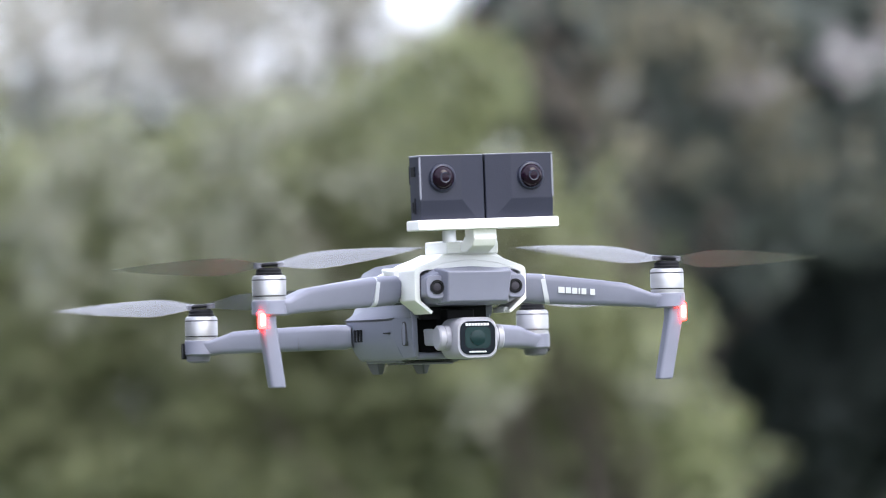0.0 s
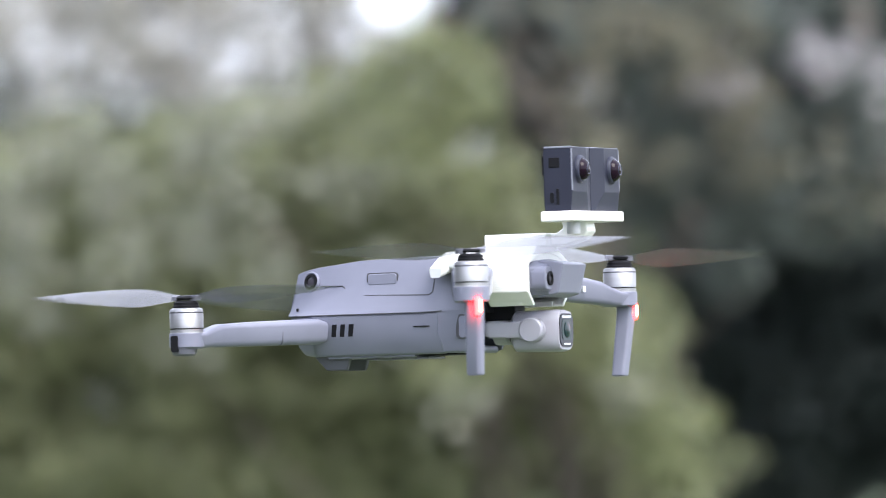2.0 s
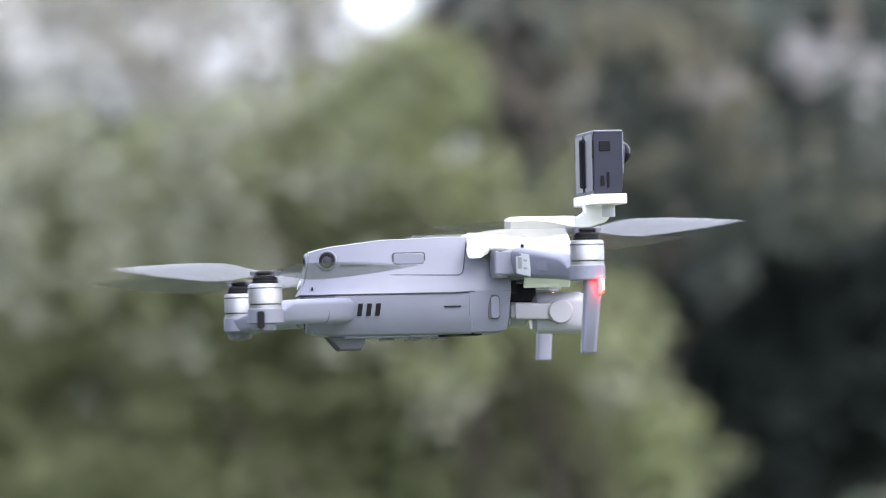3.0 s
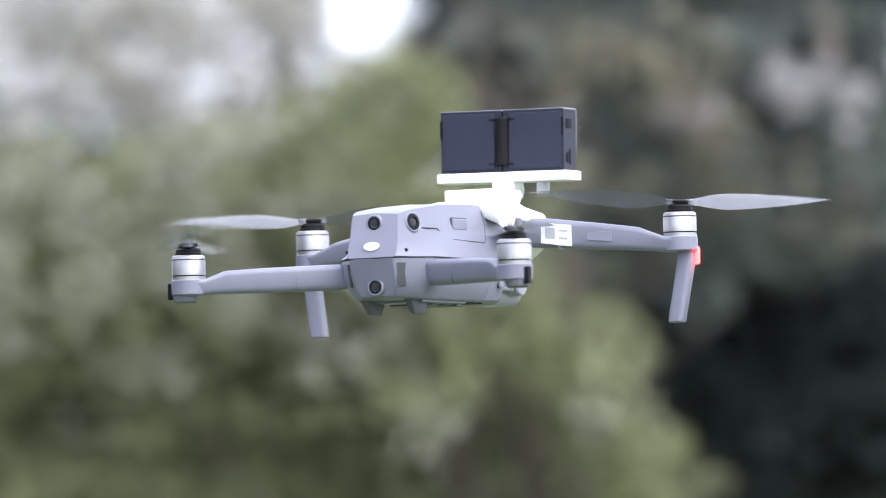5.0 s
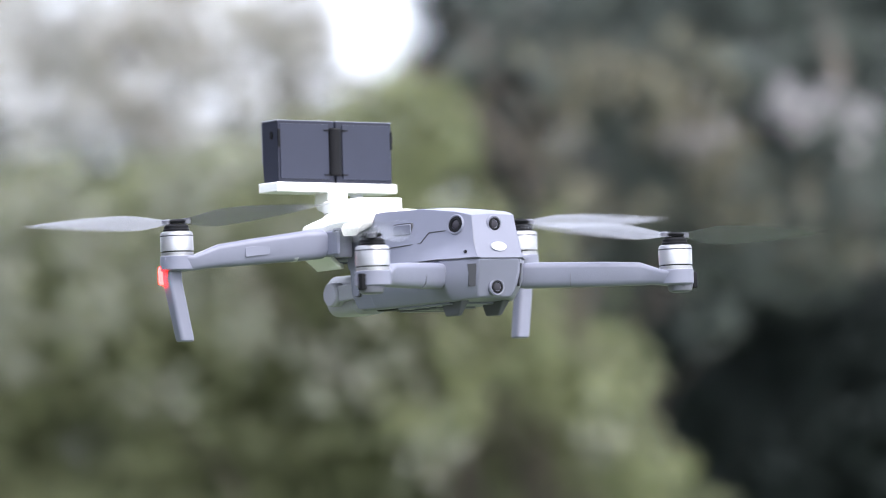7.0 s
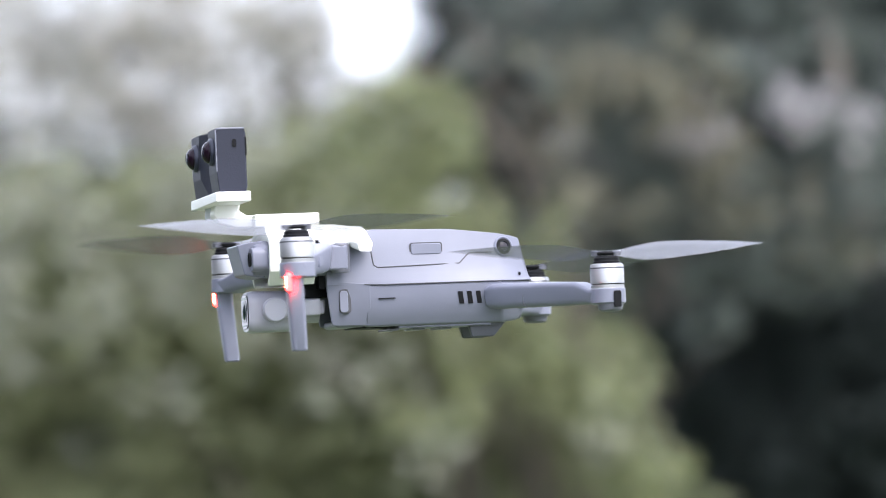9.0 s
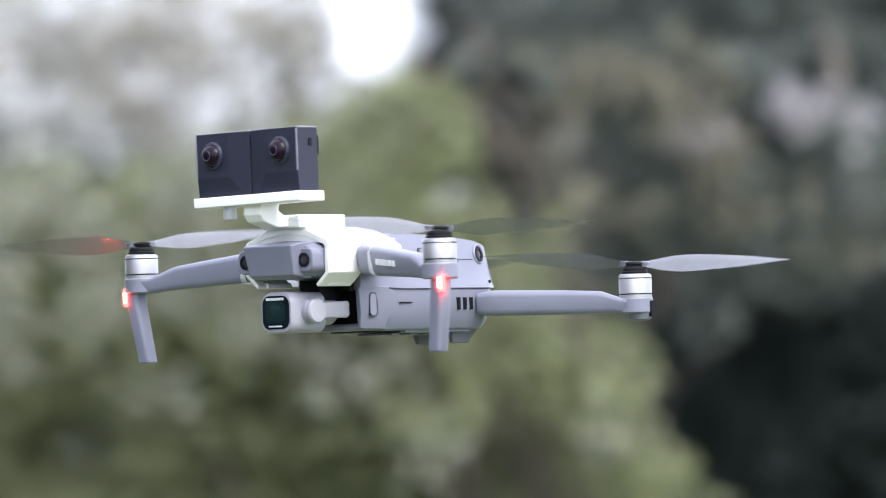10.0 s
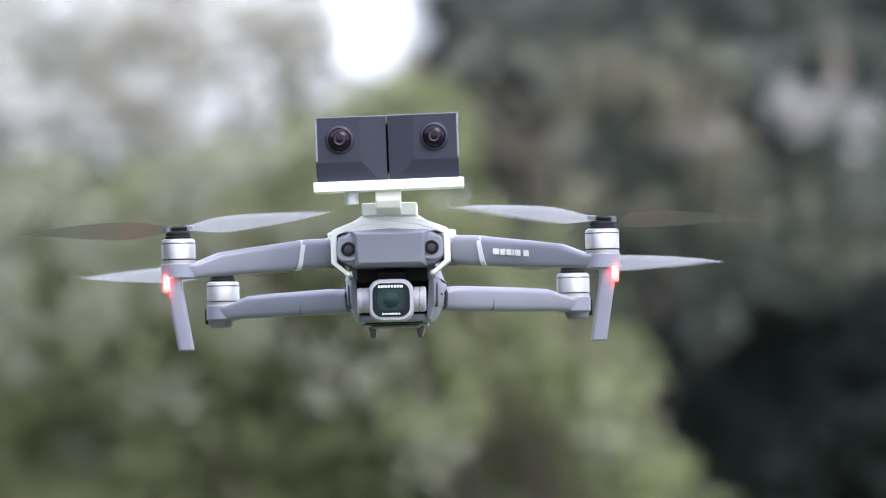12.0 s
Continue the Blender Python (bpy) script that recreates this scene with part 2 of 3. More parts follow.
def tree(name, foot, height, radius, crowns, bark, seed, label, category, limbs=14, leaf=0.05):
    """A tapered trunk with limbs that reach into the clumps of its crown. crowns: (material, clumps)."""
    rng = random.Random(seed)
    root = tagged(new(name), label, category)
    root.location = foot
    off = Vector(foot)
    trunk = bmesh.new()
    pts = [Vector((0.05 * rng.uniform(-1, 1) * i, 0.05 * rng.uniform(-1, 1) * i, height * i / 5 - 0.05)) for i in range(6)]
    loft([[(p.x + radius * (1 - 0.16 * i) * math.cos(a), p.y + radius * (1 - 0.16 * i) * math.sin(a), p.z) for a in
           (2 * math.pi * k / 12 for k in range(12))] for i, p in enumerate(pts)], trunk)
    part("trunk", trunk, bark, root)
    every = [Vector(c[:3]) - off for _, cl in crowns for c in cl]
    for k in range(limbs):
        end = every[k % len(every)] + Vector((rng.uniform(-0.2, 0.2), rng.uniform(-0.2, 0.2), rng.uniform(-0.1, 0.2)))
        start = pts[0].lerp(pts[5], min(0.95, max(0.15, (end.z - 0.5) / height * rng.uniform(0.5, 0.9))))
        mid = start.lerp(end, 0.5) + Vector((rng.uniform(-0.15, 0.15), rng.uniform(-0.15, 0.15), rng.uniform(-0.05, 0.2)))
        bm = bmesh.new()
        bar(start, mid, radius * 0.26, radius * 0.15, 7, bm)
        bar(mid, end, radius * 0.15, radius * 0.05, 7, bm)
        for _ in range(3):
            tip = end + Vector((rng.uniform(-0.4, 0.4), rng.uniform(-0.4, 0.4), rng.uniform(-0.2, 0.4)))
            bar(mid.lerp(end, rng.uniform(0.2, 0.9)), tip, radius * 0.07, radius * 0.02, 5, bm)
        part("limb", bm, bark, root)
    for mat, cl in crowns:
        moved = [(c[0] - off.x, c[1] - off.y, c[2] - off.z, *c[3:]) for c in cl]
        crown = tagged(new("crown", foliage(moved, rng, leaf)), kind="stuff")
        crown.data.materials.append(mat)
        crown.parent = root
    return root


# unseen hedge, added to block sky light from the left
SHADE_HEDGE = [(-7.0, y, 2.6, 0.9, 1.7, 2.9, 3.0) for y in (-9, -6, -3, 0, 3, 6, 9)]


def sprays(y, depth, rows):
    """Regions of foliage at one distance: x, z, half width, half height and cover of each."""
    return [(x, y, z, w, depth, h, cover) for x, z, w, h, cover in rows]


LIME_SPRAYS = sprays(12.83, 0.30, [
    (-0.03, 2.53, 0.15, 0.10, 1.80), (0.05, 2.49, 0.06, 0.05, 1.60), (-0.18, 2.57, 0.11, 0.08, 1.50), (-0.11, 2.40, 0.21, 0.10, 1.30),
    (0.05, 2.28, 0.14, 0.07, 1.40), (0.22, 2.22, 0.10, 0.07, 1.20), (0.30, 1.94, 0.15, 0.10, 1.50), (0.35, 1.81, 0.13, 0.10, 1.70),
    (0.44, 1.69, 0.10, 0.10, 1.90), (0.50, 1.57, 0.08, 0.10, 1.90), (0.13, 1.93, 0.17, 0.10, 1.20), (-0.06, 1.84, 0.17, 0.10, 0.80)])
OLIVE_SPRAYS = sprays(13.43, 0.30, [
    (-0.99, 2.23, 0.33, 0.22, 1.70), (-0.59, 2.28, 0.29, 0.20, 1.70), (-0.32, 2.39, 0.20, 0.17, 1.80), (-1.26, 2.17, 0.22, 0.29, 2.00),
    (-0.71, 2.01, 0.51, 0.19, 2.00), (-0.13, 2.08, 0.36, 0.19, 2.00), (-0.19, 2.29, 0.26, 0.19, 2.00), (-0.79, 1.78, 0.58, 0.20, 2.30),
    (-0.13, 1.79, 0.51, 0.22, 2.50), (-1.30, 1.76, 0.29, 0.29, 2.50), (-0.58, 1.55, 1.02, 0.13, 2.50), (0.22, 1.84, 0.22, 0.17, 2.50),
    (0.37, 1.65, 0.16, 0.16, 2.60), (0.41, 1.49, 0.19, 0.12, 2.60), (0.16, 2.07, 0.16, 0.15, 1.80), (-1.05, 2.48, 0.13, 0.09, 0.60),
    (-0.79, 2.45, 0.16, 0.07, 0.60), (-0.55, 2.48, 0.12, 0.07, 0.50), (-1.22, 2.44, 0.13, 0.10, 0.80)])
OLIVE_BACK = sprays(15.20, 0.30, [
    (-0.85, 2.11, 0.89, 0.44, 1.50), (-0.14, 1.90, 0.72, 0.41, 1.60), (-0.45, 2.36, 0.56, 0.25, 1.30), (-1.41, 2.02, 0.40, 0.56, 1.50),
    (-0.47, 1.56, 1.27, 0.19, 2.00)])
# bright glints put into tiny pale leaf clusters at the crown's front
GLINT_SPRAYS = sprays(12.60, 0.05, [
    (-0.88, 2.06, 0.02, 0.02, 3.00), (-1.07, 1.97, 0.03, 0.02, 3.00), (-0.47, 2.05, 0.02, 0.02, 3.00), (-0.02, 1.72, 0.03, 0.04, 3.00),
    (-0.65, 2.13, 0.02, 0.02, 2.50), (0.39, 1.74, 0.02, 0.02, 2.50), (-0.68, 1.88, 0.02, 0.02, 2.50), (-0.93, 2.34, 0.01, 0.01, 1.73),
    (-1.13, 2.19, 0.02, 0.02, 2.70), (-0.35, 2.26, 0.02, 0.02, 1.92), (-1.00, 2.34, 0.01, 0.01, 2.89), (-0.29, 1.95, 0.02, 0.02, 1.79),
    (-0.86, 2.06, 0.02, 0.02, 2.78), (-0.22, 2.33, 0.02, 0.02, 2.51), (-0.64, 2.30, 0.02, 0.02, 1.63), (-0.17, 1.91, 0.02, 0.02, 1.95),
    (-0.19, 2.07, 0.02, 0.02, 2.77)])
# sparse pale leaves that add more bright specks over the crown's left
PALE_SPECKS = sprays(12.60, 0.05, [
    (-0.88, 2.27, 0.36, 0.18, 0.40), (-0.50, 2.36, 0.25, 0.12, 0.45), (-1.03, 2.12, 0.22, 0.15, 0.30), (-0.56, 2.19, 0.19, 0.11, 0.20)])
SILVER_SPRAYS = sprays(16.83, 0.35, [
    (-1.23, 3.06, 0.26, 0.19, 0.80), (-0.93, 3.07, 0.22, 0.15, 1.15), (-0.73, 3.04, 0.14, 0.15, 1.30), (-0.56, 3.09, 0.10, 0.10, 1.40),
    (-1.11, 2.79, 0.26, 0.12, 1.00), (-0.80, 2.75, 0.19, 0.12, 1.10), (-0.43, 3.04, 0.08, 0.21, 2.20), (-0.49, 2.78, 0.10, 0.10, 1.30),
    (-1.47, 2.91, 0.15, 0.31, 0.90), (-0.90, 3.24, 0.51, 0.08, 1.00), (-0.58, 2.68, 0.10, 0.09, 1.20), (-0.24, 2.81, 0.10, 0.06, 1.20),
    (-0.34, 3.07, 0.03, 0.12, 1.50), (-0.51, 3.04, 0.05, 0.10, 0.80), (-0.59, 2.91, 0.08, 0.10, 0.80), (-0.87, 2.91, 0.12, 0.09, 0.50),
    (-1.08, 2.66, 0.10, 0.07, 0.60), (-0.76, 2.61, 0.09, 0.07, 0.50), (-1.29, 2.56, 0.09, 0.07, 0.50)])
# shaded mottles of the silvery crown, put into darker grey-green leaves
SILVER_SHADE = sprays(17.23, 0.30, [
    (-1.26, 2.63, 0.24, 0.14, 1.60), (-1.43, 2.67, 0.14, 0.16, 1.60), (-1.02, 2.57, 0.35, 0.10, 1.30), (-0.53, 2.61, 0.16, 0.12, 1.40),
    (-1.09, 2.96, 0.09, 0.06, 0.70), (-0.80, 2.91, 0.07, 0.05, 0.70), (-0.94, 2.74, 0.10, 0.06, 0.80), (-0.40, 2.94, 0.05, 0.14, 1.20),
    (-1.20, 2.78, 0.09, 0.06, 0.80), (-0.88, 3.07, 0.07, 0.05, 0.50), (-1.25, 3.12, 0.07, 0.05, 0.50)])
# near-black sprays carry the crown's shade, among them one dark shadow hole
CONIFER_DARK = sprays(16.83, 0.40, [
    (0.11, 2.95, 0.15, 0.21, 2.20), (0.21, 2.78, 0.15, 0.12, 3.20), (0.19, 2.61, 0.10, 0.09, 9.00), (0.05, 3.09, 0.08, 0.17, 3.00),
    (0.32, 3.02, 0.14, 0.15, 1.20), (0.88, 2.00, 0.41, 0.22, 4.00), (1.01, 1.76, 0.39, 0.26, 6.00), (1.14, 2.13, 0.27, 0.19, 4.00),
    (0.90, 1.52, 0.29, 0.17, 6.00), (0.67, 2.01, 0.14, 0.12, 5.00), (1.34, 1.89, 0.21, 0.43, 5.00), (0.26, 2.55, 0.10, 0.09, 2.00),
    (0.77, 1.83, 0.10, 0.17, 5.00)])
CONIFER_GREEN = sprays(16.23, 0.25, [
    (0.14, 2.91, 0.15, 0.17, 0.70), (0.31, 2.94, 0.12, 0.15, 0.60), (0.71, 2.87, 0.30, 0.23, 1.15), (1.08, 2.91, 0.30, 0.25, 1.10),
    (0.53, 2.57, 0.20, 0.23, 2.00), (0.86, 2.39, 0.37, 0.23, 1.50), (1.20, 2.47, 0.22, 0.28, 1.50), (0.46, 2.94, 0.13, 0.18, 2.00),
    (0.43, 2.34, 0.18, 0.15, 1.60), (0.31, 2.86, 0.10, 0.10, 1.40), (0.69, 2.18, 0.27, 0.09, 0.70),
    (0.88, 3.15, 0.67, 0.10, 2.00)])
CONIFER_DRY = sprays(15.93, 0.15, [
    (0.55, 2.82, 0.10, 0.08, 0.80), (0.66, 2.70, 0.12, 0.09, 1.50), (0.79, 2.58, 0.12, 0.09, 1.50), (0.90, 2.48, 0.11, 0.08, 1.30),
    (0.72, 2.83, 0.12, 0.10, 0.90), (0.37, 2.68, 0.06, 0.18, 1.10), (0.40, 2.91, 0.07, 0.13, 0.70), (0.46, 2.43, 0.07, 0.10, 0.90),
    (1.10, 2.34, 0.08, 0.07, 0.80), (0.55, 2.36, 0.07, 0.10, 0.70)])
CONIFER_PALE = sprays(15.80, 0.10, [
    (1.00, 2.75, 0.08, 0.05, 1.50), (1.08, 2.70, 0.04, 0.03, 1.60), (0.77, 2.64, 0.02, 0.03, 1.50), (1.25, 2.68, 0.03, 0.02, 1.40)])
# pale backing added to tone down open sky, brightness set by leaf colour
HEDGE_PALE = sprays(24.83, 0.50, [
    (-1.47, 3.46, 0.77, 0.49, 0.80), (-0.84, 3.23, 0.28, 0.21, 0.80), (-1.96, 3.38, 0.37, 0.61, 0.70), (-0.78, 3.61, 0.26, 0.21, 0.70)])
HEDGE_GREEN = sprays(24.83, 0.50, [
    (-1.49, 2.50, 1.05, 0.54, 2.80), (-0.32, 2.56, 0.77, 0.61, 2.80), (-2.19, 2.43, 0.59, 0.70, 2.00), (-0.19, 3.10, 0.37, 0.26, 2.20),
    (0.38, 2.45, 0.47, 0.47, 3.00), (-0.92, 1.71, 2.11, 0.35, 2.40), (-0.78, 2.93, 0.47, 0.26, 2.00)])
# near-black backing added behind the conifer, its shade put into the colour
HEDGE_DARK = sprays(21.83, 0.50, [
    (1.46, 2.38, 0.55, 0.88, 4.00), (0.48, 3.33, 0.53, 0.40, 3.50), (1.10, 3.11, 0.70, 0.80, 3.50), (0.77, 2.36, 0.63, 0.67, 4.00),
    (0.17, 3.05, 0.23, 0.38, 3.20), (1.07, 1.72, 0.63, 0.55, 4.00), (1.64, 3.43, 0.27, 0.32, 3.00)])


def trees():
    tree("leafy_tree", (0.15, 13.3, 0), 2.2, 0.06, [(LEAF_LIME, LIME_SPRAYS), (LEAF_OLIVE, OLIVE_SPRAYS + OLIVE_BACK), (LEAF_PALE, GLINT_SPRAYS + PALE_SPECKS)],
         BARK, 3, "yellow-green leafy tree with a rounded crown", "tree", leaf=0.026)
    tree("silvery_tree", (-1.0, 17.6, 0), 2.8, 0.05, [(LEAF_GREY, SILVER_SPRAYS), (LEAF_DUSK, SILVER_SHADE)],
         TWIG, 5, "sparse silvery-leaved tree with bright sky between its twigs", "tree", leaf=0.026)
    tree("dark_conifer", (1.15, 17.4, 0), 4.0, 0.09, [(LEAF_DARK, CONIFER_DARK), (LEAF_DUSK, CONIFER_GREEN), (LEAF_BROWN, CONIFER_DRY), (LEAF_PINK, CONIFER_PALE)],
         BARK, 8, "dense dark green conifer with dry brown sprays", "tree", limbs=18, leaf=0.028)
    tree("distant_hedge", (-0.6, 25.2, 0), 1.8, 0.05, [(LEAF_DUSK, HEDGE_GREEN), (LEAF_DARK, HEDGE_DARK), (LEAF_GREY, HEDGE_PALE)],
         BARK, 9, "tall grey-green hedge added far behind the trees to close sky gaps", "hedge", limbs=8, leaf=0.045)
    tree("shade_hedge", (-7.0, 0, 0), 3.5, 0.12, [(LEAF_DARK, SHADE_HEDGE)],
         BARK, 12, "tall dark unseen hedge added on one side to block light", "hedge", limbs=8, leaf=0.12)


# ---------------------------------------------------------------- the drone
FLANK = ((.055, .0225, .0112, .0262, -.010, .0315, -.019), (.020, .0252, .0152, .0300, .000, .0332, -.0155),
         (-.030, .0255, .0165, .0300, .001, .0318, -.0140), (-.070, .0245, .0150, .0290, .002, .0302, -.0110))


def flank(y, z):
    """Half the width of the upper shell at y and z."""
    def at(row):
        return float(np.interp(-z, (-row[2], -row[4], -row[6]), (row[1], row[3], row[5])))
    ys = [-row[0] for row in FLANK]
    return float(np.interp(-y, ys, [at(row) for row in FLANK]))


def drone_body(root):
    upper = loft([mirrored(r) for r in (
        [(0, .0712, .0085), (.0178, .0712, .0075), (.0188, .0740, -.011), (.0192, .0770, -.0190), (.0192, .0795, -.0223), (.0168, .0797, -.0230), (0, .0797, -.0230)],
        [(0, .064, .0105), (.0205, .064, .0095), (.0228, .066, -.010), (.0245, .0675, -.0190), (.0268, .068, -.0223), (.0268, .068, -.0230), (0, .068, -.0230)],
        [(0, .055, .0122), (.0225, .055, .0112), (.0262, .055, -.010), (.0315, .055, -.0190), (.0362, .055, -.0222), (.0366, .055, -.0230), (0, .055, -.0228)],
        [(0, .020, .0163), (.0252, .020, .0152), (.0300, .020, .0000), (.0332, .020, -.0155), (.0350, .020, -.0212), (.0356, .020, -.0230), (0, .020, -.0228)],
        [(0, -.030, .0176), (.0255, -.030, .0165), (.0300, -.030, .0010), (.0318, -.030, -.0140), (.0338, -.030, -.0190), (.0350, -.030, -.0228), (0, -.030, -.0228)],
        [(0, -.070, .0162), (.0245, -.070, .0150), (.0290, -.070, .0020), (.0302, -.070, -.0110), (.0310, -.070, -.0180), (.0300, -.070, -.0222), (0, -.070, -.0222)],
    )])
    part("upper_shell", upper, GREY, root, bevel=.0022, segments=3)
    head = loft([mirrored(r) for r in (
        [(0, -.0685, .0158), (.0215, -.0685, .0146), (.0300, -.0685, .0050), (.0325, -.0685, -.0080), (.0290, -.0685, -.0150), (0, -.0685, -.0160)],
        [(0, -.090, .0142), (.0250, -.090, .0128), (.0366, -.090, .0060), (.0368, -.090, -.0090), (.0295, -.090, -.0140), (0, -.090, -.0145)],
        [(0, -.114, .0122), (.0270, -.114, .0106), (.0366, -.114, .0055), (.0366, -.114, -.0085), (.0285, -.114, -.0136), (0, -.114, -.0136)],
        [(0, -.1225, .0098), (.0245, -.1225, .0088), (.0345, -.1195, .0045), (.0345, -.1195, -.0075), (.0245, -.1225, -.0128), (0, -.1225, -.0128)],
    )])
    head_ob = part("head", head, GREY, root, bevel=.0018, segments=3)
    # a wedge of a face between two set-back sensor pods
    face = [[(x, y, z) for x, y, z in ((-w0, y0 + .0006, z0), (w0, y0 + .0006, z0), (w1, y0 - .0006, z1), (-w1, y0 - .0006, z1))] for w0, w1, y0, z0, z1 in
            ((.0265, .0285, -.1140, -.0150, .0112), (.0245, .0262, -.1225, -.0138, .0106))]
    face.append([(-.0222, -.1272, -.0124), (.0222, -.1272, -.0124), (.0235, -.1322, .0086), (-.0235, -.1322, .0086)])
    part("face_plate", loft(face), GREY, head_ob, bevel=.0012, segments=3)
    for s in (1, -1):
        pod = part("sensor_pod", slab_y(s * .0296, -.002, .0150, .0168, .0050, -.112, -.1236), GREY, head_ob, bevel=.0012)
        part("sensor_ring", turned([(.0050, -.001), (.0050, .0012), (.0036, .0014), (.0033, .0004)], (s * .0290, -.1236, -.002), "y"), BLACK, pod)
        part("sensor_lens", turned([(.0033, 0), (.0029, .0007), (.0013, .0011)], (s * .0290, -.1235, -.002), "y"), EYE, pod)
    lower = loft([mirrored(r) for r in (
        [(0, .0790, -.0226), (.0166, .0790, -.0226), (.0166, .0775, -.0330), (.0150, .0735, -.0450), (.0130, .0690, -.0505), (0, .0690, -.0505)],
        [(0, .0670, -.0226), (.0270, .0670, -.0226), (.0268, .0665, -.0340), (.0240, .0650, -.0455), (.0205, .0630, -.0512), (0, .0630, -.0512)],
        [(0, .055, -.0226), (.0364, .055, -.0226), (.0352, .055, -.0370), (.0295, .055, -.0470), (.0255, .056, -.0520), (0, .056, -.0520)],
        [(0, .005, -.0226), (.0350, .005, -.0226), (.0343, .005, -.0370), (.0295, .005, -.0470), (.0265, .005, -.0522), (0, .005, -.0522)],
        [(0, -.043, -.0220), (.0335, -.043, -.0220), (.0326, -.043, -.0375), (.0290, -.043, -.0470), (.0255, -.043, -.0522), (0, -.043, -.0522)],
    )])
    low = part("lower_shell", lower, GREY, root, bevel=.002, segments=3)
    for s in (1, -1):
        cheek = loft([[(s * .0339, -.0395, -.0218), (s * .0330, -.0395, -.0378), (s * .0262, -.0395, -.0512), (s * .0240, -.0395, -.0512), (s * .0270, -.0395, -.0215)],
                      [(s * .0310, -.062, -.0195), (s * .0302, -.062, -.0385), (s * .0258, -.062, -.0510), (s * .0235, -.062, -.0510), (s * .0262, -.062, -.0190)],
                      [(s * .0290, -.0705, -.0200), (s * .0290, -.0690, -.0400), (s * .0256, -.0665, -.0500), (s * .0232, -.0665, -.0500), (s * .0255, -.0705, -.0200)]])
        ck = part("cheek", cheek, GREY, low, bevel=.0009)
        part("cheek_slot", slab_x(-.0575, -.0335, .0086, .0172, .0030, s * .0285, s * .0316), SEAM, ck, bevel=.0004)
        part("slot_ramp", slab_x(-.0585, -.0338, .0062, .0156, .0026, s * .0285, s * .0319), GREY, ck, bevel=.0006)
    part("chin", block(-.0250, .0250, -.0640, -.0425, -.0520, -.0468), GREY, low, bevel=.0022)
    part("belly_sensor_window", block(-.0205, .0205, -.0500, -.0200, -.0530, -.0512), BLACK, low, "black window of the downward sensors", bevel=.0008)
    part("cavity_roof", block(-.0245, .0245, -.0745, -.0702, -.0240, -.0130), BLACK, low)
    part("cavity", block(-.0262, .0262, -.0465, -.0434, -.0475, -.0222), BLACK, low)
    part("belly_plate", block(-.0235, .0235, -.0185, .048, -.0538, -.0515), GREY, low, bevel=.001)
    for k in range(3):
        part("belly_rib", block(-.017, .017, -.026 + k * .019, -.017 + k * .019, -.0552, -.0535), GREY_DARK, low, bevel=.0006)
    # bumps underneath that act as rear feet
    for s in (1, -1):
        foot = loft([[(s * x, y, -.0510) for x, y in ((.0138, .032), (.0208, .032), (.0208, .060), (.0138, .060))],
                     [(s * x, y, -.0618) for x, y in ((.0152, .035), (.0186, .035), (.0186, .051), (.0152, .051))]])
        part("rear_foot", foot, FOOT, root, bevel=.0012)
    # battery outline, button and vents on both flanks
    for s in (1, -1):
        seam = [(.050, -.0020), (.033, -.0022), (.0255, -.0093), (-.0335, -.0105), (-.0362, -.0085), (-.0392, .0120)]
        bm = bmesh.new()
        for (ya, za), (yb, zb) in zip(seam, seam[1:]):
            for k in range(4):
                y0, z0, y1, z1 = ya + (yb - ya) * k / 4, za + (zb - za) * k / 4, ya + (yb - ya) * (k + 1) / 4, za + (zb - za) * (k + 1) / 4
                bar((s * flank(y0, z0), y0, z0), (s * flank(y1, z1), y1, z1), .00045, .00045, 6, bm)
        part("battery_seam", bm, SEAM, root)
        bm = bmesh.new()
        shell = [(.0793, -.0228, .0168), (.068, -.0228, .0269), (.055, -.0228, .0371), (.020, -.0228, .0360), (-.030, -.0228, .0350), (-.044, -.0222, .0338)]
        for (ya, za, xa), (yb, zb, xb) in zip(shell, shell[1:]):
            bar((s * xa, ya, za), (s * xb, yb, zb), .0004, .0004, 6, bm)
        part("shell_seam", bm, SEAM, root)
        part("button_gap", slab_x(.0020, .0016, .0236, .0092, .0022, s * .0275, s * .0301), SEAM, root)
        part("battery_button", slab_x(.0020, .0016, .0218, .0076, .0018, s * .0275, s * .0309), GREY, root, bevel=.0006)
        for k in range(3):
            y = .0385 - k * .0064
            part("vent", loft([[(s * (x - .0012), y - .0018, -.0382), (s * (x - .0012), y + .0015, -.0382), (s * x, y + .0003, -.0295), (s * x, y - .0030, -.0295)] for x in (.0340, .0362)]), BLACK, low)
        part("port_slit", block(*sorted((s * .0325, s * .0346)), -.034, -.022, -.0330, -.0322), BLACK, low)
        tilt = Matrix.Translation((s * .0229, .0592, .0016)) @ Matrix.Rotation(radians(s * 17), 4, "Z") @ Matrix.Rotation(radians(s * 80), 4, "Y")
        eye = part("side_sensor_rim", laid([(.0074, -.003), (.0074, .0004), (.0066, .0012), (.0058, .0008), (.0057, -.0018)], tilt), GREY, root)
        part("sensor_ring", laid([(.0057, -.002), (.0056, .0012), (.0036, .0013), (.0034, -.0008)], tilt), BLACK, eye)
        part("sensor_lens", laid([(.0034, -.001), (.0031, .0006), (.0012, .0011)], tilt), EYE, eye)
        part("screw_hole", turned([(.0012, -.0006), (.0012, .0006)], (s * .0232, .0702, -.0180), "y", 12), BLACK, root)
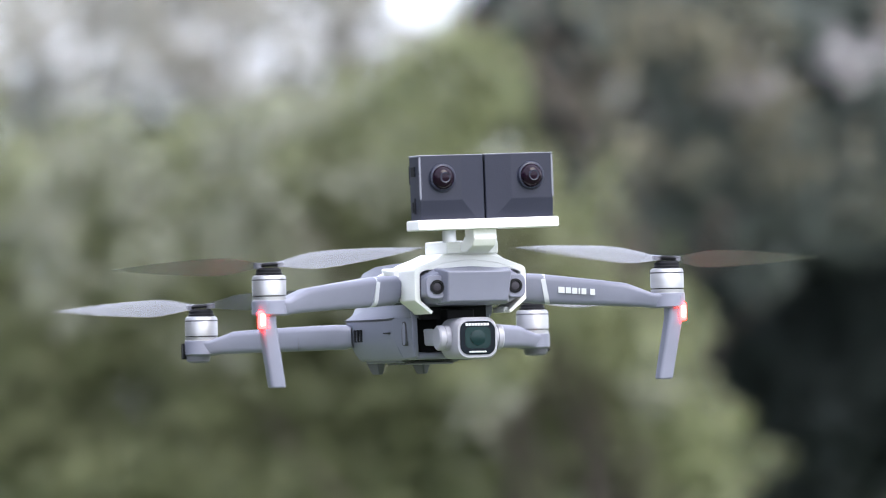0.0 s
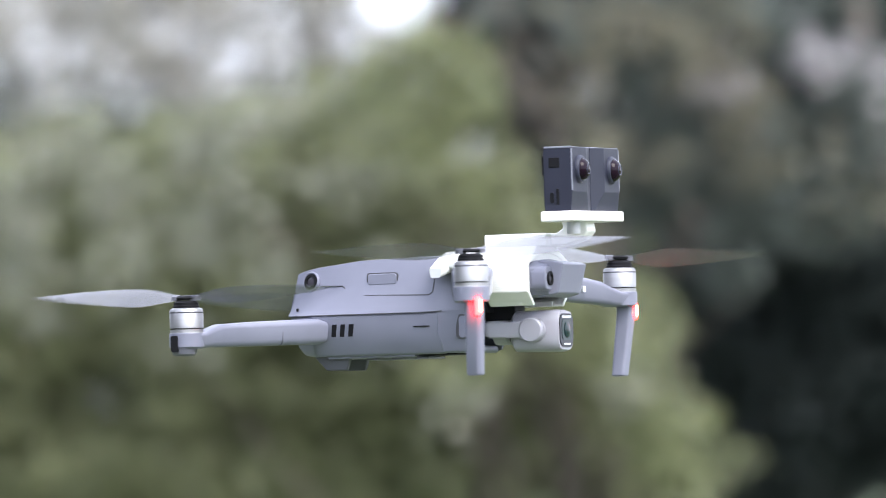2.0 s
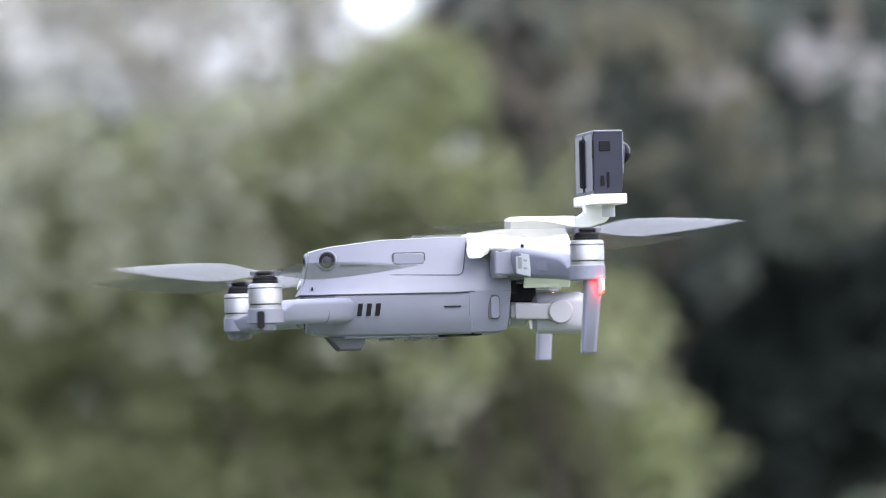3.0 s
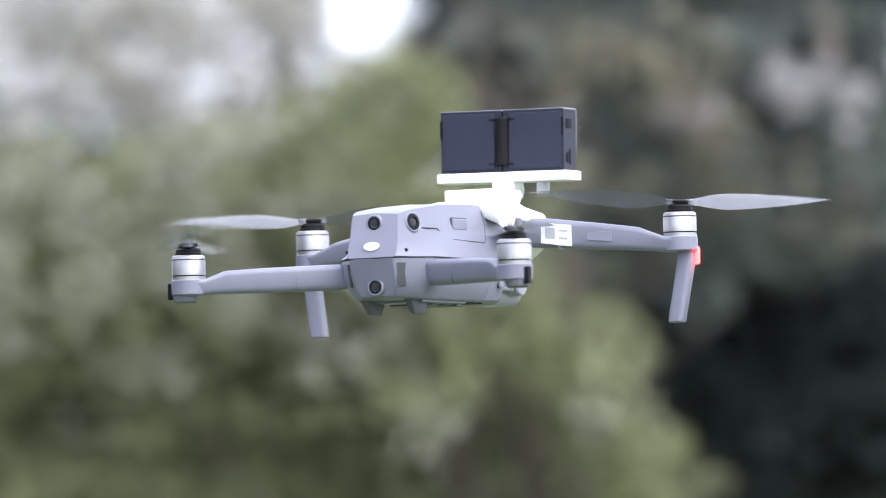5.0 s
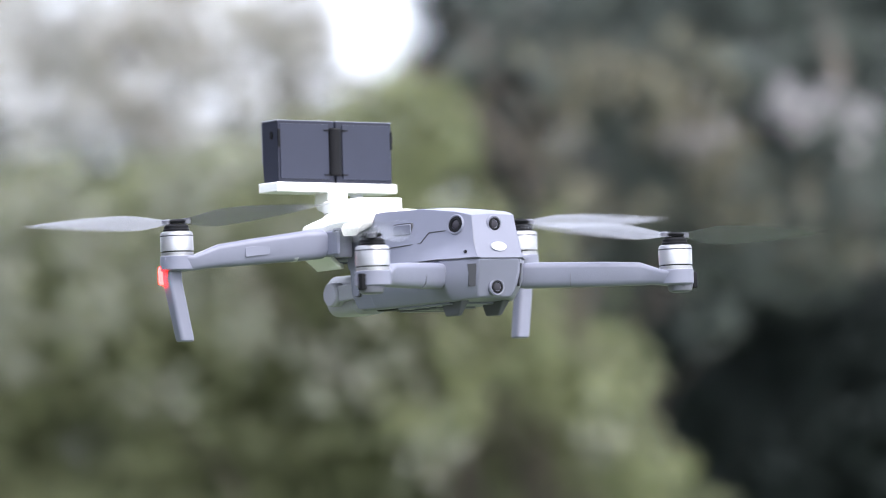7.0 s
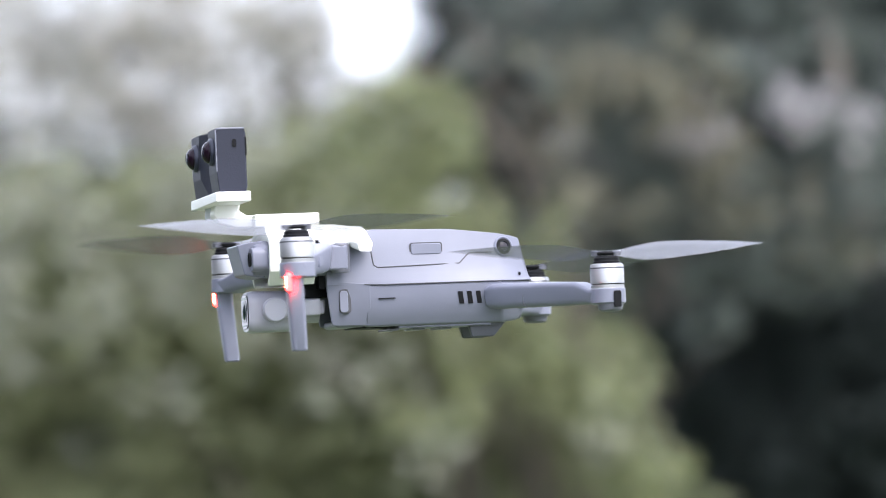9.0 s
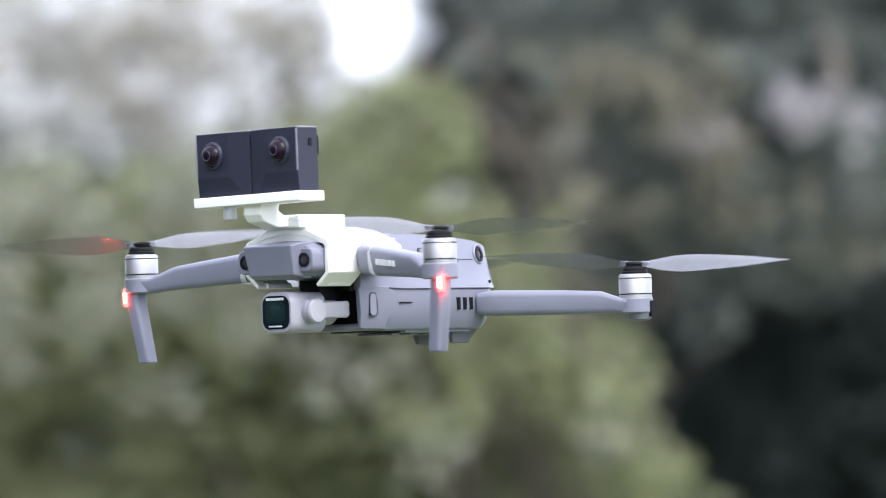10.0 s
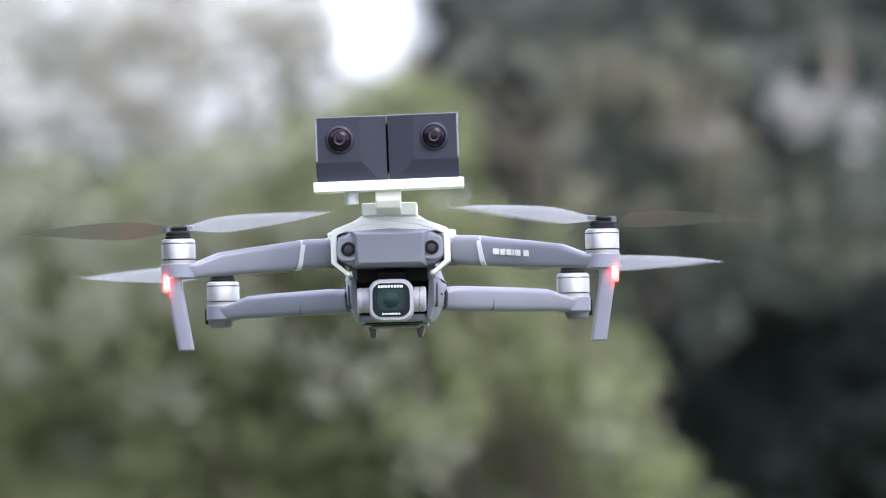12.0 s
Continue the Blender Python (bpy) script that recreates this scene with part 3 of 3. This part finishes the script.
    # rear face: two sensors, two slots and a pale emblem
    for z, y in ((.0012, .0722), (-.0431, .0728)):
        rim = part("rear_sensor_rim", turned([(.0064, .005), (.0064, -.0006), (.0056, -.0014), (.0046, -.0010)], (0, y, z), "y"), GREY, root)
        part("sensor_ring", turned([(.0046, .002), (.0046, -.0016), (.0032, -.0018), (.0029, -.0004)], (0, y, z), "y"), BLACK, rim)
        part("sensor_lens", turned([(.0030, 0), (.0027, -.0012), (.0010, -.0015)], (0, y, z), "y"), EYE, rim)
    part("emblem", loft([[(r * math.cos(a), .0779 + h - .27 * r2 * math.sin(a), -.0148 + r2 * math.sin(a)) for a in
                          (2 * math.pi * i / 20 for i in range(20))] for r, r2, h in ((.0062, .0032, -.003), (.0062, .0032, .0003))]), STRIPE, root, "pale oval emblem")
    for s in (1, -1):
        slot = [(.0190, -.0268, 0), (.0230, -.0268, 0), (.0214, -.0425, -.0036), (.0184, -.0425, -.0036)]
        part("rear_slot", loft([[(s * x, .0795 - (x - .0165) * 1.15 + dy + e, z) for x, z, dy in slot] for e in (-.003, .0003)]), SEAM, low)


def motor(root, name, x, y, z):
    """A bright motor can with a dark hub; z is the can's middle."""
    can = part(name, turned([(.0085, -.0085), (.0116, -.0085), (.0117, -.0066), (.0106, -.0064), (.0106, -.0057), (.0118, -.0055),
                             (.0118, .0062), (.0112, .0078), (.0098, .0085), (.004, .0086)], (x, y, z), count=40), SILVER, root, "bright metal motor can", smooth=30)
    part("motor_ring", turned([(.0109, -.0063), (.0109, -.0058)], (x, y, z), count=32), BLACK, can)
    part("collar", turned([(.0117, -.0100), (.0121, -.0098), (.0121, -.0088), (.0117, -.0086)], (x, y, z), count=36), SILVER, can)
    part("cap_line", turned([(.01185, .0048), (.01195, .0050), (.01195, .0055), (.01185, .0057)], (x, y, z), count=36), SEAM, can)
    part("hub", turned([(.0092, .0084), (.0094, .0098), (.0088, .0104), (.0088, .0122), (.0070, .0136), (.003, .0138)], (x, y, z), count=28), BLACK, can)
    return can


def arms(root):
    for s in (1, -1):
        stations = [(s * .0440, -.0768, -.0030, .015, .0150), (s * .0475, -.0780, -.0030, .0180, .0205), (s * .0600, -.0822, -.0038, .0180, .0212),
                    (s * .1000, -.0953, -.0075, .0160, .0182), (s * .1200, -.1018, -.0096, .0152, .0165), (s * .1300, -.1051, -.0120, .0160, .0130),
                    (s * .1380, -.1077, -.0142, .0200, .0106), (s * .1480, -.1110, -.0142, .0226, .0104), (s * .1570, -.1150, -.0142, .0150, .0102)]
        arm = part("front_arm", beam(stations), GREY, root, bevel=0)
        part("motor_mount", turned([(.0112, -.0196), (.0124, -.0186), (.0124, -.0096), (.0118, -.0086)], (s * .148, -.111, 0)), GREY, arm)
        d = Vector((s * .101, -.033, 0)).normalized()
        ring = []
        for e in (-.0016, .0016):
            ring.append([tuple(Vector((s * .0652, -.0849, -.0043)) + d * (e - v * .16) + Vector((-d.y, d.x, 0)) * u + Vector((0, 0, v))) for u, v in rounded(.0176, .0213, .0050)])
        part("arm_stripe", loft(ring), STRIPE, arm, "pale stripe round the arm")
        part("hinge", turned([(.0060, -.0135), (.0068, -.012), (.0068, .0060), (.0060, .0072)], (s * .0400, -.0615, 0)), GREY_DARK, arm)
        part("hinge_block", block(*sorted((s * .0360, s * .0470)), -.0800, -.0570, -.0120, .0060), GREY, arm, bevel=.0020)
        leg = loft([[(s * (cx + u), cy + v, z) for u, v in rounded(w, dd, .0028)] for cx, cy, z, w, dd in
                    ((.1512, -.1140, -.0120, .0110, .0120), (.1510, -.1140, -.0260, .0112, .0118), (.1440, -.1110, -.0688, .0112, .0104), (.1439, -.1110, -.0698, .0098, .0090))])
        leg_ob = part("landing_leg", leg, GREY, root, bevel=0)
        lamp = part("lamp", loft([[(s * (.1562 + u), -.1190 - dy, -.0224 + v) for u, v in rounded(w, h, .0018)] for dy, w, h in ((-.0015, .0055, .0128), (.0006, .0055, .0128), (.0016, .0044, .0112))]), RED, leg_ob, "lit red lamp")
        part("lamp_core", loft([[(s * (.1562 + u), -.1190 - dy, -.0224 + v) for u, v in rounded(w, h, .0010)] for dy, w, h in ((.0010, .0030, .0088), (.0021, .0026, .0080))]), HOT, lamp)
        motor(root, "front_motor", s * .148, -.111, 0.0)
        # rear arm, lower on the body
        st = [(s * .0330, .0480, -.0345, .0150, .0145), (s * .0385, .0515, -.0342, .0185, .0178), (s * .0470, .0570, -.0342, .0180, .0180), (s * .0850, .0820, -.0352, .0160, .0172),
              (s * .1070, .0965, -.0360, .0150, .0160), (s * .1140, .1012, -.0375, .0160, .0128), (s * .1200, .1055, -.0392, .0200, .0106), (s * .1276, .1109, -.0394, .0224, .0104), (s * .1350, .1160, -.0394, .0150, .0102)]
        rear = part("rear_arm", beam(st), GREY, root, bevel=0)
        part("arm_seam", loft([[tuple(Vector((s * .0655, .0692, -.0347)) + Vector((s * .8325, .554, 0)) * e + Vector((-s * .554, .8325, 0)) * u + Vector((0, 0, v))) for u, v in rounded(.0172, .0178, .0045)] for e in (-.0002, .0002)]), GREY_DARK, rear)
        part("motor_mount", turned([(.0108, -.0200), (.0124, -.0188), (.0124, -.0096), (.0118, -.0086)], (s * .1276, .1109, -.0249)), GREY, rear)
        part("mount_foot", turned([(.0062, -.0250), (.0082, -.0238), (.0092, -.0195)], (s * .1300, .1120, -.0249)), GREY_DARK, rear)
        part("antenna_window", slab_x(.1150, -.0415, .0052, .0115, .0012, s * .1375, s * .1412), BLACK, rear, bevel=.0003)
        motor(root, "rear_motor", s * .1276, .1109, -.0249)
    # pale marks on the face of one front arm, in place of the lettering, and a sticker on the other arm's back
    d = Vector((.101, -.033, -.0095)).normalized()
    n = Vector((-.033, -.101, 0)).normalized()
    bm = bmesh.new()
    o, k = Vector((.0745, -.0869, -.0050)), 0.0
    for w, gap in ((.0044, .0009), (.0036, .0009), (.0036, .0009), (.0011, .0010), (.0034, .0028), (.0033, 0)):
        a, b = o + d * k + n * .0076, o + d * (k + w) + n * .0076
        up = Vector((0, 0, .0021))
        loft([[tuple(a - up), tuple(b - up), tuple(b + up), tuple(a + up)], [tuple(p + n * .0022) for p in (a - up, b - up, b + up, a + up)]], bm)
        k += w + gap
    part("arm_mark", bm, LABEL, root, "pale lettering bars", smooth=0)
    for s in (1, -1):
        dd = Vector((s * .101, -.033, -.0095)).normalized()
        nn = Vector((s * .033, .101, 0)).normalized()
        c = Vector((s * .0640, -.0835, -.0042)) + nn * .0084
        if s < 0:
            st = part("sticker", loft([[tuple(c + dd * u + nn * e + Vector((0, 0, v))) for u, v in ((-.010, -.0075), (.012, -.0085), (.012, .0068), (-.010, .0072))] for e in (0, .0012)]), LABEL, root, "white sticker with unreadable marks", smooth=0)
            for u0, u1, v0, v1 in ((-.007, .000, -.004, .004), (.003, .009, .0015, .003), (.003, .009, -.004, -.0025)):
                part("sticker_print", loft([[tuple(c + dd * u + nn * e + Vector((0, 0, v))) for u, v in ((u0, v0), (u1, v0), (u1, v1), (u0, v1))] for e in (.0011, .00135)]), INK, st, smooth=0)
        c2 = Vector((s * .0940, -.0933, -.0070)) + nn * .0079
        part("arm_recess", loft([[tuple(c2 + dd * u + nn * e + Vector((0, 0, v))) for u, v in rounded(.018, .007, .001)] for e in (-.0006, .0007)]), GREY, root, bevel=.0003)


def gimbal(root):
    """The drone's own camera on its three-axis holder."""
    box = loft([[(x, -.0870, -.0382 + z) for x, z in rounded(.024, .022, .006)], [(x, -.0900, -.0382 + z) for x, z in rounded(.0305, .0285, .008)],
                [(x, -.1205, -.0382 + z) for x, z in rounded(.0315, .0295, .0085)], [(x, -.1238, -.0382 + z) for x, z in rounded(.0290, .0270, .0080)]])
    cam_ob = part("gimbal_camera", box, GIMBAL, root, "small silver-grey camera head", smooth=40)
    part("front_glass", slab_y(0, -.0380, .0260, .0235, .0065, -.1230, -.1246), LENS, cam_ob)
    # teal reflection in the glass, put into this plate's colour
    part("inner_bezel", slab_y(0, -.0378, .0190, .0150, .004, -.1240, -.1249), LENS_GREEN, cam_ob)
    part("lens", turned([(.0058, 0), (.0055, .0010), (.0030, .0016), (.0008, .0018)], (0, -.1243, -.0378), "y"), LENS_GREEN, cam_ob)
    for z, w, h in ((-.0286, .0176, .0018), (-.0477, .0130, .0011)):
        bm = bmesh.new()
        n = 8
        for i in range(n):
            x = -w / 2 + w * i / n
            block(x, x + w / n * .72, -.1250, -.1243, z - h / 2, z + h / 2, bm)
        part("lens_print", bm, LABEL, cam_ob, "unreadable white lettering bars", smooth=0)
    for s in (1, -1):
        part("roll_motor", turned([(.0088, 0), (.0088, s * .0034), (.0082, s * .0036), (.0082, s * .0042), (.0088, s * .0044), (.0088, s * .0074), (.0078, s * .0085), (.0040, s * .0086)], (s * .0156, -.1060, -.0375), "x"), GIMBAL, cam_ob)
        part("gimbal_arm", beam([(s * .0185, -.1060, -.0375, .005, .0120), (s * .0195, -.0880, -.0370, .0055, .0115), (s * .0190, -.0740, -.0365, .0060, .0120)]), GIMBAL, cam_ob)
    part("pitch_motor", turned([(.0105, 0), (.0108, .002), (.0108, .010), (.0095, .0115)], (0, -.0720, -.0365), "y"), GIMBAL, cam_ob)
    part("yoke", block(-.020, .020, -.0765, -.0700, -.0415, -.0315), GIMBAL, cam_ob, bevel=.0015)
    part("yaw_post", block(-.010, .010, -.090, -.066, -.0300, -.0170), BLACK, cam_ob, bevel=.001)
    bm = bmesh.new()
    for i in range(4):
        bar((-.006 + .004 * i, -.0690, -.0190), (-.004 + .002 * i, -.0760, -.0300), .0006, .0006, 6, bm)
    part("wires", bm, WIRE, cam_ob)


def propeller(root, x, y, z, turn):
    """Two twisted blades on a folding hub."""
    hub = part("propeller", turned([(.0065, -.0012), (.0072, .0004), (.0060, .0016), (.0020, .0019)], (0, 0, 0), count=20), BLACK, root, "grey two-bladed folding propeller")
    hub.location = (x, y, z)
    for s in (1, -1):
        rings = []
        rows = np.array(((.004, .0085, 20, 0, 0), (.014, .012, 30, .000, .0002), (.030, .0240, 32, .0015, .0008), (.055, .0232, 28, .0022, .0020),
                         (.080, .0180, 24, .0018, .0030), (.098, .0120, 18, .0006, .0038), (.108, .0060, 10, -.0012, .0042), (.1105, .0018, 8, -.0022, .0043)))
        along = np.linspace(.004, .1105, 24)
        smooth = np.column_stack([along] + [np.interp(along, rows[:, 0], rows[:, k]) for k in range(1, 5)])
        for _ in range(4):
            smooth[1:-1, 1:] = smooth[1:-1, 1:] / 2 + smooth[:-2, 1:] / 4 + smooth[2:, 1:] / 4
        for r, c, tw, sweep, dz in smooth.tolist():
            a = -radians(tw)
            ring = []
            for u, v in ((-.5, 0), (-.25, .055), (.1, .075), (.5, 0), (.1, -.025), (-.25, -.03)):
                px, pz = u * c * math.cos(a) - v * c * math.sin(a), u * c * math.sin(a) + v * c * math.cos(a)
                ring.append((s * r, s * turn * (px + sweep), dz + pz))
            rings.append(ring)
        part("blade", loft(rings), BLADE, hub, smooth=60)
        part("blade_clip", turned([(.0034, -.0018), (.0036, .0012), (.0026, .0020)], (s * .0072, 0, 0), count=14), GREY_DARK, hub)
    return hub


TRAY_TURN = Matrix.Translation((.0006, -.1385, .045)) @ pose(0, 0, 0, 0, -0.9, 0.7) @ Matrix.Translation((0, .136, -.045))


def bracket():
    """The printed white holder that is clipped over the drone's head and carries the camera tray."""
    root = tagged(new("mounting_bracket"), "white 3D-printed plastic bracket clipped over the drone", "bracket")
    strap = [(.0000, .0205), (.0195, .0198), (.0398, .0122), (.0416, .0098), (.0416, -.0112), (.0295, -.0210), (.0278, -.0190), (.0372, -.0108), (.0372, .0076), (.0355, .0090), (.0205, .0142), (.0, .0168)]
    rings = []
    for y in (-.079, -.112):
        rings.append([(x, y, z) for x, z in strap] + [(-x, y, z) for x, z in reversed(strap[1:-1])])
    bm = bmesh.new()
    rows = [[bm.verts.new(p) for p in r] for r in rings]
    n = len(strap)
    full = len(rows[0])
    for i in range(full):
        j = (i + 1) % full
        bm.faces.new((rows[0][i], rows[0][j], rows[1][j], rows[1][i]))
    half = n // 2
    for r in rows:
        for i in range(half - 1):
            bm.faces.new((r[i], r[i + 1], r[n - 2 - i], r[n - 1 - i]))
        m = [r[0]] + [r[full - i] for i in range(1, n - 1)] + [r[n - 1]]
        for i in range(half - 1):
            bm.faces.new((m[i], m[i + 1], m[n - 2 - i], m[n - 1 - i]))
    part("strap", bm, WHITE, root, bevel=.0009)
    part("saddle", loft([[(x, y, z) for x, z in ((-w, .0100), (w, .0100), (.0195, z1), (-.0195, z1))] for y, z1, w in ((-.044, .0190, .030), (-.062, .0215, .036), (-.1115, .0215, .0372))]), WHITE, root, bevel=.001)
    part("deck", block(-.0192, .0192, -.118, -.0715, .0210, .0302), WHITE, root, bevel=.0012)
    neck = [(-.100, .0225), (-.128, .0215), (-.1415, .0255), (-.1455, .0310), (-.1440, .0385), (-.1260, .0385), (-.1270, .0335), (-.1215, .0300), (-.100, .0305)]
    part("neck", loft([[(x, y, z) for y, z in neck] for x in (-.0088, .0088)]), WHITE, root, bevel=.0012)
    tray = part("camera_tray", block(-.0522, .0522, -.1485, -.1235, .0376, .0448), WHITE, root, "flat white tray under the camera", bevel=.0010)
    part("tray_screw", turned([(.0046, .0290), (.0048, .0296), (.0046, .0380)], (-.0262, -.1385, 0), count=20), STRIPE, tray, "pale thumb screw")
    tray.matrix_basis = TRAY_TURN
    for s in (1, -1):
        arm = beam([(s * .0180, -.0500, .0150, .018, .0090), (s * .0300, -.0490, .0108, .018, .0085), (s * .0395, -.0470, .0070, .016, .0075), (s * .0445, -.0440, .0042, .013, .0070)])
        part("rear_hook", arm, WHITE, root)
        part("side_brace", beam([(s * .0400, -.0760, .0080, .008, .0060), (s * .0405, -.0600, .0090, .009, .0060), (s * .0380, -.0480, .0100, .010, .0055)]), WHITE, root)
        part("hook_tooth", loft([[(s * x, y, -.0205) for x, y in ((.0270, -.104), (.0312, -.104), (.0312, -.080), (.0270, -.080))],
                                 [(s * x, y, -.0165) for x, y in ((.0275, -.104), (.0345, -.104), (.0345, -.080), (.0275, -.080))]]), WHITE, root, bevel=.0008)
    return root


def twin_camera():
    """A slate-grey camera of two hinged halves, each with a wide lens."""
    root = tagged(new("twin_lens_camera"), "slate-grey folding camera with two wide-angle lenses on the white tray", "camera")
    for s in (1, -1):
        x0, x1, z0, z1 = .0006, .0493, .0446, .0895
        yb, yf, yi = -.1257, -.1466, -.1425
        bm = bmesh.new()
        v = {k: bm.verts.new((s * x, y, z)) for k, (x, y, z) in {
            "b0": (x0, yb, z0), "b1": (x1, yb, z0), "b2": (x1, yb, z1), "b3": (x0, yb, z1),
            "f0": (x0, yi, z0), "f1": (x1, -.1452, z0), "f2": (x1, yf, z1), "f3": (x0, yi, z1),
            "p0": (.0185, yf, .0582), "p1": (x1, yf, .0582), "p3": (.0185, yf, z1), "q": (.0062, yi, z0)}.items()}
        for f in (("b0", "b1", "b2", "b3"), ("b0", "b3", "f3", "f0"), ("b1", "f1", "p1", "f2", "b2"), ("b3", "b2", "f2", "p3", "f3"),
                  ("b0", "f0", "q", "f1", "b1"), ("p0", "p1", "f2", "p3"), ("q", "f1", "p1", "p0"), ("f0", "q", "p0", "p3", "f3")):
            bm.faces.new([v[k] for k in f])
        half = part("half_body", bm, SLATE, root, bevel=.0006, smooth=10, crease=10)
        part("back_panel", slab_y(s * .0268, .0672, .0416, .0400, .001, -.1249, -.1272), SLATE_PALE, half, bevel=.0003)
        ring = part("lens_ring", turned([(.0098, -.001), (.0098, .0010), (.0092, .0022), (.0082, .0026), (.0080, .0010)], (s * .0328, yf, .0738), "y", 40), SLATE_PALE, half)
        part("lens_dome", turned([(.0081, .0010), (.0078, .0030), (.0066, .0050), (.0048, .0064), (.0025, .0071), (.0005, .0073)], (s * .0328, yf, .0738), "y", 36), LENS_TINT, ring, "dark glossy domed lens", smooth=60)
        part("lens_core", turned([(.0040, .0060), (.0036, .0073), (.0030, .0070)], (s * .0328, yf, .0738), "y", 28), SLATE_PALE, ring)
        # edge highlights drawn as thin pale strips on the slate body
        part("edge_rim", block(*sorted((s * .0484, s * .0497)), -.1462, -.1262, .0886, .0899), SLATE_EDGE, half, "pale edge highlight", bevel=.0005)
        part("top_rim", block(*sorted((s * .0010, s * .0483)), -.1425, -.1265, .0890, .0899), SLATE_EDGE, half, bevel=.0003)
        part("corner_rim", block(*sorted((s * .0484, s * .0497)), -.1469, -.1461, .0590, .0884), SLATE_EDGE, half, bevel=.0003)
        if s < 0:
            part("side_button", block(-.0500, -.0488, -.1377, -.1297, .0752, .0822), BLACK, half, bevel=.0004)
            part("side_port", slab_x(-.1316, .0541, .0028, .0074, .0012, -.0488, -.0499), BLACK, half)
            part("side_slot", block(-.0499, -.0488, -.1368, -.1347, .0492, .0604), BLACK, half, bevel=.0004)
        else:
            part("side_button", slab_x(-.1335, .0788, .0030, .0058, .0012, .0488, .0500), BLACK, half)
        part("edge_clip", block(*sorted((s * .0478, s * .0494)), -.1259, -.1247, .0700, .0830), BLACK, half)
    hinge = part("hinge", turned([(.0050, .0500), (.0056, .0510), (.0056, .0835), (.0050, .0845)], (0, -.1272, 0), count=20), BLACK, root, "dark hinge barrel")
    part("hinge_plate", block(-.0048, .0048, -.1272, -.1249, .0500, .0832), BLACK, hinge, bevel=.0004)
    for x in (-.0078, .0078):
        for z in (.0506, .0828):
            part("hinge_pin", block(x - .0022, x + .0022, -.1255, -.1242, z - .0005, z + .0005), BLACK, hinge)
    return root


def build_drone():
    root = tagged(new("drone"), "grey folding quadcopter drone hovering with lit red lamps", "drone")
    drone_body(root)
    arms(root)
    gimbal(root)
    props = []
    for s in (1, -1):
        props.append((propeller(root, s * .148, -.111, .0155, s), s))
        props.append((propeller(root, s * .1276, .1109, -.0094, -s), -s))
    return root, props


ground()
trees()
drone, propellers = build_drone()
holder = bracket()
camera_thing = twin_camera()

# ---------------------------------------------------------------- movement
FLIGHT = [
    (0, -0.0564, 0.0059, 1.7203, 0.49, -0.03, 19.94),
    (0.5, -0.0574, 0.0107, 1.7210, 0.10, 0.00, 31.05),
    (1, -0.0595, 0.0023, 1.7226, -0.10, 0.15, 43.72),
    (1.5, -0.0561, -0.0167, 1.7222, 0.15, 0.08, 56.23),
    (2, -0.0477, -0.0335, 1.7227, -0.03, 0.09, 68.74),
    (2.5, -0.0397, -0.0470, 1.7267, 0.03, 0.46, 81.68),
    (3, -0.0333, -0.0309, 1.7365, 0.19, 0.17, 95.53),
    (3.5, -0.0262, -0.0298, 1.7469, 0.34, 0.12, 109.55),
    (4, -0.0187, -0.0419, 1.7575, 0.49, 0.29, 123.74),
    (4.5, -0.0125, -0.0571, 1.7676, 0.62, 0.45, 138.11),
    (5, -0.0092, -0.0648, 1.7763, 0.72, 0.40, 152.67),
    (5.5, -0.0090, -0.0635, 1.7835, 0.79, 0.08, 167.42),
    (6, -0.0100, -0.0699, 1.7882, 1.13, -0.14, 182.32),
    (6.5, -0.0067, -0.0462, 1.7914, 1.18, 0.26, 197.91),
    (7, -0.0034, -0.0386, 1.7909, 1.34, -0.02, 213.70),
    (7.5, -0.0039, -0.0358, 1.7884, 1.36, -0.20, 229.95),
    (8, -0.0078, -0.0369, 1.7844, 1.25, -0.28, 246.66),
    (8.5, -0.0135, -0.0353, 1.7802, 1.06, -0.26, 263.71),
    (9, -0.0194, -0.0247, 1.7775, 0.84, -0.13, 280.99),
    (9.5, -0.0252, -0.0038, 1.7763, 0.60, 0.09, 298.49),
    (10, -0.0323, -0.0013, 1.7749, 0.53, 0.24, 316.28),
    (10.5, -0.0388, 0.0060, 1.7766, 0.66, 0.31, 334.09),
    (11, -0.0440, 0.0034, 1.7797, 0.64, -0.15, 352.36),
    (11.5, -0.0413, -0.0001, 1.7785, 0.58, -0.06, 358.96),
    (12, -0.0351, -0.0044, 1.7802, 0.31, 0.12, 359.15),
]

# the way that each pair of blades points at the half seconds: front, rear, front, rear
PROP_LEADS = (((0, 18), (12, 18)), ((0, -14), (3.2, -14), (5, -88), (7.2, -92), (8.9, -190), (12, -194)),
              ((0, 12), (12, 12)), ((0, -18), (3.2, -18), (5, -88), (6.4, -96), (7, -165), (8.9, -194), (12, -198)))


def motions():
    rows = [(t, pose(x, y, z, rx, ry, rz)) for t, x, y, z, rx, ry, rz in FLIGHT]
    for thing in (drone, holder):
        walk(thing, rows)
    walk(camera_thing, [(t, m @ TRAY_TURN) for t, m in rows])
    times, yaws = [r[0] for r in FLIGHT], [r[6] for r in FLIGHT]
    for (hub, turn), lead in zip(propellers, PROP_LEADS):
        at = hub.location.copy()
        walk(hub, [(k / FPS, pose(*at, 0, math.copysign(3, at.x), 0) @ pose(0, 0, 0, 0, 0, float(np.interp(k / FPS, *zip(*lead))) + turn * 60 * k - float(np.interp(k / FPS, times, yaws)))) for k in range(12 * FPS + 1)])


motions()
